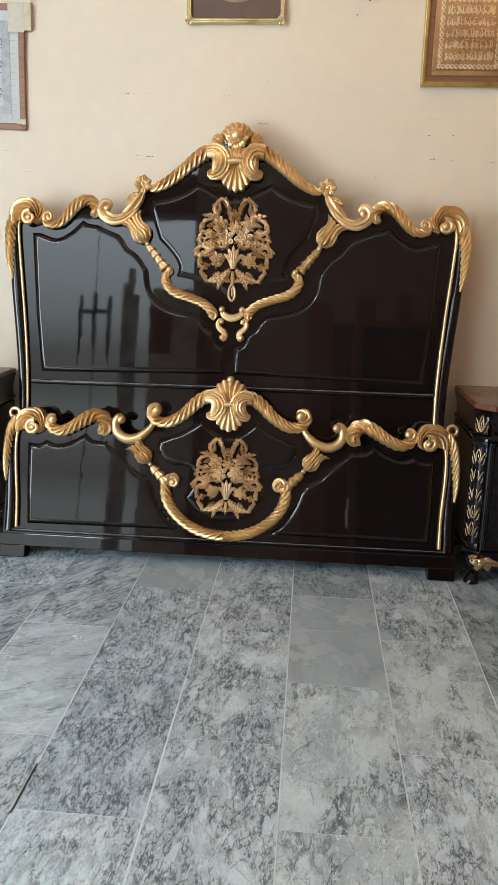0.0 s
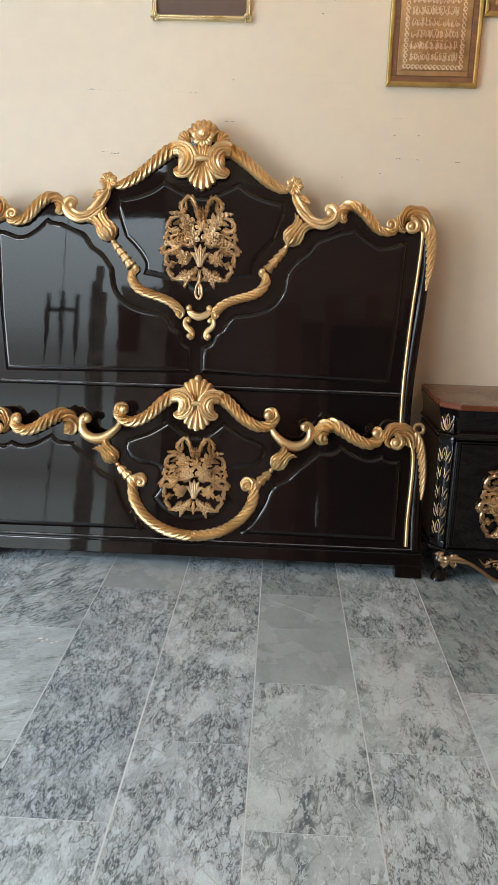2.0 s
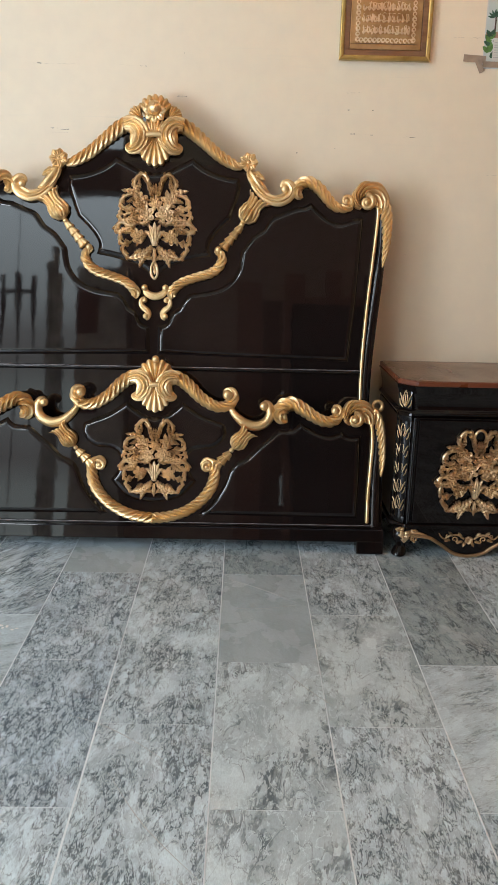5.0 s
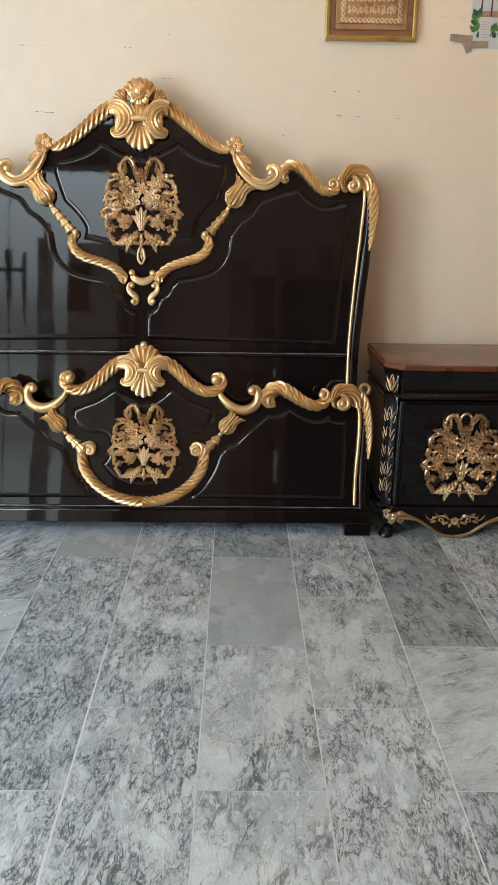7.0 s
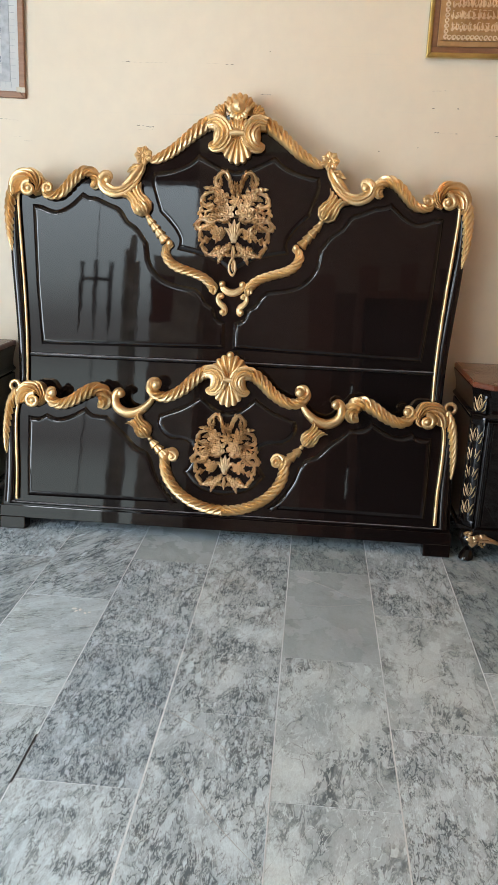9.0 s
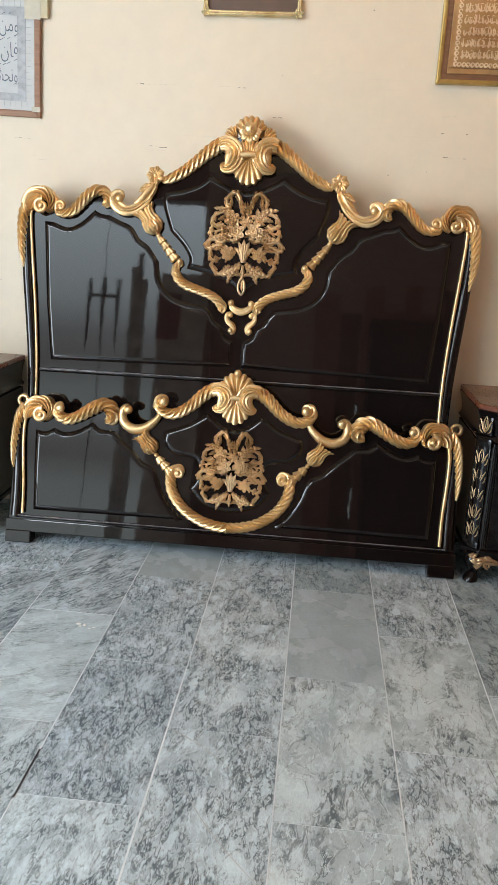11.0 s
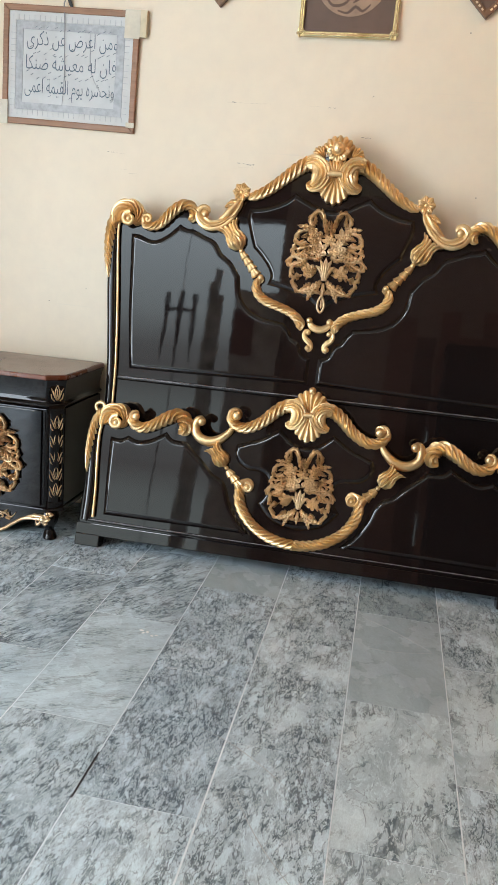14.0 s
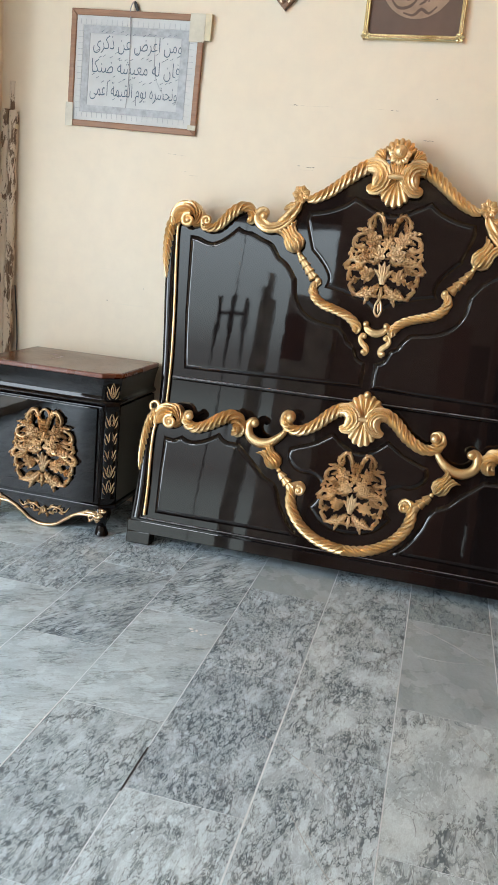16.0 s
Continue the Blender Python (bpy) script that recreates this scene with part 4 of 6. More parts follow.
def footboard():
    lean = math.degrees(math.atan(0.24))
    t = thing("footboard", pose(-0.292, 0.22, 0, -lean), "low black lacquered bed footboard with gold carving, leaning on the headboard", "footboard")
    edge = spline([(-0.925, 0.33), (-0.918, 0.45), (-0.902, 0.53), (-0.872, 0.592), (-0.83, 0.61), (-0.78, 0.595), (-0.755, 0.558), (-0.70, 0.535), (-0.64, 0.555), (-0.55, 0.606),
                   (-0.508, 0.588), (-0.482, 0.555), (-0.455, 0.528), (-0.41, 0.508), (-0.362, 0.518), (-0.318, 0.558), (-0.29, 0.592), (-0.24, 0.585), (-0.18, 0.622), (-0.13, 0.672), (-0.07, 0.70), (0, 0.71)], 0.012)
    half = [(0, 0.05), (-0.932, 0.05), (-0.932, 0.10)] + [p[:2] for p in edge]
    b = part("board", slab(bmesh.new(), mirrored(half), -0.04, 0.0), BLACK, t, "glossy black lacquered board")
    mod = b.modifiers.new("bevel", 'BEVEL')
    mod.width, mod.segments, mod.limit_method, mod.angle_limit = 0.004, 2, 'ANGLE', radians(60)
    for s in (-1, 1):
        part("foot", boxed(s * 0.879 - 0.054, s * 0.879 + 0.054, -0.020, 0.045, 0.0, 0.052, 0.004), BLACK, t, "square black block foot")
    part("bottom_rail", boxed(-0.935, 0.935, -0.016, -0.0005, 0.048, 0.098, 0.002), BLACK, t, "black bottom rail")
    smooth(part("rail_bead", sweep(bmesh.new(), [(-0.90, 0.110, 0.006), (0.0, 0.110, 0.006), (0.90, 0.110, 0.006)], 0.003, 0, 0, 0, 1, 10, 0.05), BLACK, t), 40)
    # the lower bead's highlight, painted as a thin pale bar
    smooth(part("worn_edge", sweep(bmesh.new(), [(-0.895, 0.1135, 0.0018), (0.0, 0.1135, 0.0018), (0.895, 0.1135, 0.0018)], 0.0078, 0, 0, 0, 1.0, 8, 0.05), BEAD_GLINT, t, "pale grey line that paints the highlight on the bead"), 60)
    wave = spline([(-0.835, 0.478), (-0.79, 0.474), (-0.755, 0.491)], 0.012) + spline([(-0.755, 0.491), (-0.712, 0.476), (-0.655, 0.490), (-0.590, 0.527)], 0.012)[1:]
    wave += spline([(-0.590, 0.527), (-0.560, 0.500), (-0.500, 0.496)], 0.012)[1:]
    wave += spline([(-0.500, 0.496), (-0.455, 0.455), (-0.422, 0.428), (-0.372, 0.378)], 0.012)[1:]
    wave += spline([(-0.372, 0.378), (-0.325, 0.355), (-0.302, 0.320)], 0.012)[1:]
    wave += spline([(-0.302, 0.320), (-0.282, 0.265), (-0.24, 0.20), (-0.185, 0.148)], 0.012)[1:]
    side = [p[:2] for p in wave] + [(-0.825, 0.142), (-0.832, 0.30)]
    pair("side_panel", moulded_panel(bmesh.new(), side, 0.0, PANEL_RIM), BLACK, t, "glossy black moulded panel", 30)
    left = spline([(-0.112, 0.600), (-0.185, 0.552), (-0.240, 0.530), (-0.284, 0.512)], 0.012) + spline([(-0.284, 0.512), (-0.290, 0.47), (-0.262, 0.432), (-0.225, 0.414), (-0.18, 0.412)], 0.012)[1:]
    left += spline([(-0.18, 0.412), (-0.148, 0.398), (-0.136, 0.360), (-0.148, 0.315), (-0.172, 0.282)], 0.012)[1:]
    left += spline([(-0.172, 0.282), (-0.12, 0.225), (-0.06, 0.20), (0, 0.192)], 0.012)[1:]
    arch = spline([(0, 0.535), (-0.05, 0.55), (-0.112, 0.600)], 0.012)[:-1]
    cart = [p[:2] for p in arch] + [p[:2] for p in left]
    cart = cart + [(-u, v) for u, v in reversed(cart) if abs(u) > 1e-6]
    smooth(part("centre_panel", moulded_panel(bmesh.new(), cart, 0.0, PANEL_RIM), BLACK, t, "black cartouche panel"), 30)
    stile = [(-0.878, 0.575, 0.012), (-0.902, 0.52, 0.016), (-0.908, 0.43, 0.018), (-0.902, 0.32, 0.019), (-0.900, 0.20, 0.019), (-0.902, 0.11, 0.020)]
    pair("stile", sweep(bmesh.new(), stile, 0.002, 0, 0, 0, 0.5, 16, 0.02), BLACK, t, "bowed black stile")
    pair("gilt_line", bar(bmesh.new(), [(-0.835, 0.568), (-0.866, 0.548), (-0.880, 0.50), (-0.881, 0.43), (-0.876, 0.34), (-0.869, 0.24), (-0.867, 0.125)], 0.0068, 0.012), GOLD, t, "thin gilt beading")
    bm = gadroon(bmesh.new(), -0.808, 0.546, blend(((0, 0.084), (0.22, 0.088), (0.45, 0.079), (0.65, 0.064), (0.82, 0.046), (1, 0.036))), 0.024, 0.006, 0.036, 200, -50, 5, 3.4, -0.03)
    scroll_eye(bm, -0.807, 0.542, 0.041, 0.032, 80, -1)
    pair("corner_volute", bm, GOLD, t, "gold carved corner volute")
    bm = sweep(bmesh.new(), [(-0.880, 0.582, 0.018), (-0.905, 0.535, 0.018), (-0.917, 0.47, 0.016), (-0.922, 0.40, 0.013), (-0.921, 0.345, 0.008), (-0.918, 0.315, 0.002)], 0.012, 5, 0.027, 0.40, 0.9, 75, 0.0032)
    pair("corner_leaf", bm, GOLD, t, "gold fluted leaf")
    bm = sweep(bmesh.new(), spiral(-0.905, 0.600, 0.018, 0.020, -60, 250, 0.008, 0.008, 14), -0.022, 0, 0, 0, 1, 10)
    pair("back_scroll", bm, GOLD, t, "small gold scroll behind the corner")
    s = [(-0.718, 0.584, 0.010), (-0.732, 0.584, 0.019), (-0.741, 0.563, 0.021), (-0.727, 0.541, 0.021), (-0.692, 0.532, 0.021), (-0.645, 0.550, 0.022), (-0.595, 0.582, 0.025), (-0.552, 0.602, 0.026), (-0.518, 0.590, 0.029), (-0.505, 0.562, 0.029), (-0.518, 0.544, 0.025), (-0.534, 0.546, 0.016)]
    bm = sweep(bmesh.new(), s, 0.018, 5, 0.027, 0.40, 0.9, 75, 0.0032)
    ball(bm, -0.727, 0.577, 0.028, 0.019)
    pair("s_scroll", bm, GOLD, t, "gold carved S scroll")
    c = [(-0.432, 0.590, 0.008), (-0.446, 0.600, 0.015), (-0.462, 0.588, 0.018), (-0.466, 0.556, 0.019), (-0.448, 0.526, 0.020), (-0.410, 0.510, 0.021), (-0.365, 0.520, 0.020), (-0.325, 0.553, 0.015), (-0.304, 0.586, 0.010)]
    bm = sweep(bmesh.new(), c, 0.014, 0, 0, 0, 0.9, 16, 0.006)
    ball(bm, -0.440, 0.590, 0.026, 0.019)
    pair("c_scroll", bm, GOLD, t, "smooth gold C scroll")
    r = [(-0.280, 0.630, 0.008), (-0.295, 0.645, 0.018), (-0.316, 0.634, 0.020), (-0.312, 0.605, 0.020), (-0.282, 0.586, 0.020), (-0.240, 0.588, 0.021), (-0.185, 0.620, 0.022), (-0.140, 0.664, 0.024), (-0.100, 0.693, 0.025), (-0.068, 0.698, 0.026)]
    bm = sweep(bmesh.new(), r, 0.016, 5, 0.027, 0.40, 0.9, 75, 0.0032)
    ball(bm, -0.294, 0.632, 0.028, 0.022)
    pair("rope", bm, GOLD, t, "gold carved rope moulding")
    k = [(-0.098, 0.692, 0.022), (-0.070, 0.698, 0.027), (-0.046, 0.684, 0.030), (-0.038, 0.656, 0.031), (-0.054, 0.630, 0.026), (-0.074, 0.622, 0.018), (-0.084, 0.632, 0.008)]
    pair("leaf_curl", sweep(bmesh.new(), k, 0.028, 13, 0.14, 0.15, 0.95, 104, 0.0045), GOLD, t, "gold carved leaf curl")
    bm = shell(bmesh.new(), 0.004, 0.665, lambda q: 0.108 * (0.74 + 0.26 * math.sin(math.pi * q)), 0.006, 0.032, 18, 162, 9, -0.03)
    ball(bm, 0.004, 0.768, 0.030, 0.016)
    smooth(part("shell_crest", bm, GOLD, t, "gold carved shell"), 50)
    bm = shell(bmesh.new(), 0.004, 0.668, lambda q: 0.112 * (0.74 + 0.26 * math.sin(math.pi * q) ** 3), 0.016, 0.022, -160, -20, 9, -0.01)
    smooth(part("shell_fan", bm, GOLD, t, "gold carved fan"), 50)
    smooth(part("neck_band", sweep(bmesh.new(), [(-0.030, 0.664, 0.009), (0.004, 0.667, 0.010), (0.038, 0.664, 0.009)], 0.046, 0, 0, 0, 0.8, 12), GOLD, t, "gold band"), 50)
    pair("bell_flower", tulip(bmesh.new(), (-0.318, 0.418), (-0.388, 0.500), 0.072, 0.012), GOLD, t, "gold carved bell flower")
    bm = husks(bmesh.new(), (-0.308, 0.400), (-0.246, 0.340), 3, 0.021, 0.010)
    ball(bm, -0.313, 0.410, 0.014, 0.010)
    pair("husk_chain", bm, GOLD, t, "gold carved husk chain")
    g = [(-0.208, 0.338, 0.008), (-0.200, 0.352, 0.011), (-0.216, 0.365, 0.014), (-0.240, 0.351, 0.017), (-0.247, 0.315, 0.020), (-0.234, 0.260, 0.021), (-0.192, 0.203, 0.020), (-0.130, 0.160, 0.020), (-0.065, 0.138, 0.020), (0.0, 0.131, 0.020)]
    g = [p for p in spline(g + [(0.065, 0.138, 0.020)], 0.0034) if p[0] <= 0.0]
    bm = sweep(bmesh.new(), None, 0.014, 5, 0.027, 0.40, 0.9, 75, dense=g)
    scroll_eye(bm, -0.216, 0.341, 0.029, 0.020, 120, 1)
    pair("garland", bm, GOLD, t, "gold carved garland")
    applique("floral_applique", t, 0.004, 0.351, 0.002, 0.140, False, ROSE_GOLD)
    return t


headboard()
footboard()


# ---- nightstands ----
def nightstand(m, label):
    """Local frame: front at y = 0, back at y = 0.47, width 0.62, on the floor."""
    t = thing("nightstand", m, label, "nightstand", "pair of nightstands")
    H, D, C = 0.312, 0.46, 0.058

    def plan(h, c, y0, y1):
        return [(-h, y1), (-h, y0 + c), (-h + c, y0), (h - c, y0), (h, y0 + c), (h, y1)]

    def prism(outline, z0, z1, bevel=0.003):
        bm = bmesh.new()
        f = bm.faces.new([bm.verts.new((x, y, z0)) for x, y in outline])
        r = bmesh.ops.extrude_face_region(bm, geom=[f])
        bmesh.ops.translate(bm, vec=(0, 0, z1 - z0), verts=[g for g in r["geom"] if isinstance(g, bmesh.types.BMVert)])
        if bevel:
            bmesh.ops.bevel(bm, geom=bm.edges[:], offset=bevel, segments=2, affect='EDGES', profile=0.5)
        return bm

    part("body", prism(plan(H, C, 0.006, D), 0.125, 0.575), DIMMED_BLACK, t, "black lacquered carcase")
    # flared cornice under the top
    bm = bmesh.new()
    rows = [(0.575, 0.012), (0.580, 0.003), (0.586, -0.003), (0.592, -0.005), (0.597, -0.003), (0.602, 0.003), (0.608, 0.006), (0.630, 0.005), (0.655, 0.001), (0.675, -0.004), (0.690, -0.009), (0.700, -0.012)]
    loops = [[bm.verts.new((x, y, z)) for x, y in plan(H - o, C, o, D)] for z, o in rows]
    for a, b in zip(loops, loops[1:]):
        for i in range(6):
            bm.faces.new((a[i], a[(i + 1) % 6], b[(i + 1) % 6], b[i]))
    bm.faces.new(loops[0]), bm.faces.new(loops[-1])
    smooth(part("cornice", bm, DIMMED_BLACK, t, "black moulded cornice"), 35)
    part("top", prism(plan(H + 0.008, C + 0.006, -0.012, D + 0.01), 0.700, 0.719, 0.003), EDGE_WOOD, t, "reddish-brown polished wooden top")
    part("top_veneer", prism(plan(H + 0.002, C + 0.005, -0.006, D + 0.006), 0.7185, 0.7205, 0.0), TABLETOP, t, "dark brown polished veneer")
    part("door", boxed(-0.236, 0.236, -0.004, 0.012, 0.148, 0.568, 0.003), DIMMED_BLACK, t, "glossy black door")
    for x in (-0.247, 0.247):
        smooth(part("bead", bar(bmesh.new(), [(x, 0.15), (x, 0.56)], 0.004, -0.006), DIMMED_BLACK, t), 40)
    applique("floral_applique", t, 0.0, 0.335, 0.004, 0.155, False, SILVER_GOLD, True)
    part("base_moulding", prism(plan(H + 0.008, C, -0.006, D), 0.120, 0.140, 0.004), DIMMED_BLACK, t, "black base moulding")
    # canted corner posts with carved leaves
    for s in (-1, 1):
        bm = bmesh.new()
        box(bm, -0.030, 0.030, -0.006, 0.02, 0.165, 0.570, 0.003)
        sweep(bm, [(0, 0.160, 0.029), (0, 0.26, 0.027), (0, 0.40, 0.030), (0, 0.565, 0.027)], 0.003, 0, 0, 0, 0.42, 20, 0.03)
        box(bm, -0.034, 0.034, -0.014, 0.02, 0.140, 0.168, 0.004)
        box(bm, -0.034, 0.034, -0.014, 0.02, 0.556, 0.592, 0.004)
        box(bm, -0.028, 0.028, -0.010, 0.02, 0.605, 0.690, 0.003)
        post = smooth(part("post", bm, DIMMED_BLACK, t, "black canted corner post"), 40)
        post.matrix_local = pose(s * (H - C / 2), 0.006 + C / 2, 0, 0, 0, s * 45)
        for k in range(6):
            z = 0.190 + k * 0.074 if k < 5 else 0.615
            bm = bmesh.new()
            for x in (-1, 1):
                sweep(bm, [(0.001 * x, z, 0.0022), (0.010 * x, z + 0.012, 0.0030), (0.018 * x, z + 0.034, 0.0032), (0.027 * x, z + 0.050, 0.0015)], 0.012, 0, 0, 0, 1, 8, 0.008)
                sweep(bm, [(0.012 * x, z - 0.004, 0.0018), (0.023 * x, z + 0.008, 0.0027), (0.027 * x, z + 0.028, 0.0014)], 0.011, 0, 0, 0, 1, 8, 0.008)
                sweep(bm, [(0.0015 * x, z + 0.006, 0.0018), (0.009 * x, z + 0.030, 0.0027), (0.007 * x, z + 0.048, 0.0024), (0.0, z + 0.064, 0.0014)], 0.013, 0, 0, 0, 1, 8, 0.008)
            sweep(bm, [(0.0, z + 0.014, 0.0014), (0.0, z + 0.032, 0.0022), (0.0, z + 0.048, 0.0012)], 0.013, 0, 0, 0, 1, 8, 0.008)
            smooth(part("carved_leaf", bm, SILVER_GOLD, post, "pale gold carved leaf"), 60)
    # shaped apron with its gilt line
    low = [p[:2] for p in spline([(-0.235, 0.088), (-0.165, 0.083), (-0.11, 0.052), (-0.06, 0.018), (0, 0.006), (0.06, 0.018), (0.11, 0.052), (0.165, 0.083), (0.235, 0.088)], 0.012)]
    part("apron", slab(bmesh.new(), low + [(0.262, 0.122), (-0.262, 0.122)], -0.026, -0.004), DIMMED_BLACK, t, "black shaped apron")
    smooth(part("apron_line", bar(bmesh.new(), low, 0.0075, 0.0), SILVER_GOLD, t, "gilt line along the apron"), 50)
    bm = bmesh.new()
    for s in (-1, 1):
        sweep(bm, [(s * 0.020, 0.080, 0.004), (s * 0.045, 0.096, 0.0045), (s * 0.075, 0.094, 0.004), (s * 0.098, 0.080, 0.0035), (s * 0.112, 0.088, 0.003), (s * 0.122, 0.102, 0.0015)], 0.002, 3, 0, 0.16, 1, 18, 0.004)
        sweep(bm, spiral(s * 0.058, 0.078, 0.003, 0.013, 200 if s > 0 else -20, 200 + 400 if s > 0 else -420, 0.002, 0.0036), 0.002, 0, 0, 0, 1, 8, 0.003)
        sweep(bm, spiral(s * 0.088, 0.094, 0.002, 0.009, 180 if s > 0 else 0, 180 - 380 if s > 0 else 380, 0.0016, 0.0028), 0.004, 0, 0, 0, 1, 8, 0.003)
        for p, q in (((0.030, 0.086), (0.046, 0.106)), ((0.066, 0.090), (0.084, 0.108)), ((0.024, 0.068), (0.050, 0.060)), ((0.074, 0.074), (0.098, 0.068)), ((0.012, 0.062), (0.022, 0.046))):
            leaf(bm, (s * p[0], p[1]), (s * q[0], q[1]), 0.013, s * 0.002, 0.001, 0.008, 2, 12, 6, 0.003, 0.7, 0.3, 0.2)
    blossom(bm, 0, 0.076, 0.018, 0.003, 6, 0.007)
    smooth(part("apron_carving", bm, SILVER_GOLD, t, "pale gold carving on the apron"), 60)
    for s in (-1, 1):
        for y, front in ((0.03, True), (0.42, False)):
            bm = bmesh.new()
            rows = [(0.124, 0.038, 0.0), (0.100, 0.040, -0.006), (0.082, 0.034, -0.012), (0.060, 0.024, -0.008), (0.042, 0.020, -0.004), (0.030, 0.024, -0.008), (0.016, 0.030, -0.014), (0.006, 0.030, -0.016), (0.0, 0.022, -0.016)]
            rings = []
            for z, r, o in rows:
                rings.append([bm.verts.new((s * (0.265 - o * 0.7) + r * math.cos(2 * math.pi * k / 12), y + (o if front else -o) + r * math.sin(2 * math.pi * k / 12), z)) for k in range(12)])
            for a, b in zip(rings, rings[1:]):
                for k in range(12):
                    bm.faces.new((a[k], a[(k + 1) % 12], b[(k + 1) % 12], b[k]))
            bm.faces.new(rings[0]), bm.faces.new(rings[-1])
            leg = smooth(part("leg", bm, DIMMED_BLACK, t, "black cabriole leg"), 50)
            if front:
                bm = bmesh.new()
                leaf(bm, (s * 0.262, 0.110), (s * 0.262, 0.062), 0.055, 0, 0.010, 0.012, 3)
                sweep(bm, [(s * 0.170, 0.092, 0.003), (s * 0.205, 0.102, 0.006), (s * 0.240, 0.104, 0.008), (s * 0.262, 0.112, 0.006)], 0.004, 3, 0, 0.15, 1, 12)
                sweep(bm, spiral(s * 0.226, 0.080, 0.002, 0.015, 0, 400 * s, 0.0025, 0.0045), 0.004, 0, 0, 0, 1, 8, 0.003)
                leaf(bm, (s * 0.246, 0.100), (s * 0.206, 0.112), 0.018, 0.004, 0.003, 0.009, 3)
                leaf(bm, (s * 0.240, 0.078), (s * 0.214, 0.058), 0.014, 0.003, 0.002, 0.008, 2)
                leaf(bm, (s * 0.262, 0.112), (s * 0.300, 0.118), 0.03, 0, 0.004, 0.010, 2)
                smooth(part("knee_carving", bm, SILVER_GOLD, leg, "pale gold knee carving"), 60)
    return t


nightstand(pose(0.982, 0.198, 0), "black lacquered nightstand with brown top and gold carving, against the wall")
nightstand(pose(-1.624, 0.212, 0), "black lacquered nightstand with brown top and gold carving, near the corner")

# ---- things on the wall ----
def framed(name, x0, x1, z0, z1, depth, width, mat, label, back=None):
    """An Empty at the picture's lower left corner and four mitred frame bars round it; the backing fills the opening."""
    t = thing(name, pose(x0, WALL_Y, z0), label, "picture", "pictures on the wall")
    W, Hh = x1 - x0, z1 - z0
    for a, b, c, d in (((0, 0), (W, 0), (W - width, width), (width, width)), ((W, 0), (W, Hh), (W - width, Hh - width), (W - width, width)),
                       ((W, Hh), (0, Hh), (width, Hh - width), (W - width, Hh - width)), ((0, Hh), (0, 0), (width, width), (width, Hh - width))):
        bm = bmesh.new()
        f = bm.faces.new([bm.verts.new((p[0], -0.002, p[1])) for p in (a, b, c, d)])
        r = bmesh.ops.extrude_face_region(bm, geom=[f])
        bmesh.ops.translate(bm, vec=(0, 0.002 - depth, 0), verts=[g for g in r["geom"] if isinstance(g, bmesh.types.BMVert)])
        bmesh.ops.bevel(bm, geom=[e for e in bm.edges if all(v.co.y < -depth + 0.0005 for v in e.verts)], offset=min(0.004, width * 0.25), segments=2, affect='EDGES', profile=0.5)
        part("frame_bar", bm, mat, t)
    if back:
        part("print", boxed(width * 0.6, W - width * 0.6, -depth * 0.45, -0.003, width * 0.6, Hh - width * 0.6), back, t)
    return t, W, Hh


def text_mesh(body, size, mat, parent, x, z, y, width=None, label=""):
    c = bpy.data.curves.new("words", 'FONT')
    c.body, c.size, c.extrude, c.align_x, c.offset = body, size, 0.0004, 'CENTER', -0.0012
    o = new("words", c)
    bpy.context.view_layer.update()
    me = bpy.data.meshes.new_from_object(o.evaluated_get(bpy.context.evaluated_depsgraph_get()))
    k = width / max(o.dimensions.x, 1e-4) if width else 1.0
    bpy.data.objects.remove(o)
    me.materials.append(mat)
    ob = new("lettering", me)
    ob.parent = parent
    ob.matrix_local = pose(x, y, z, 90) @ Matrix.Diagonal((k, 1, 1, 1))
    return tagged(ob, label, kind="stuff")


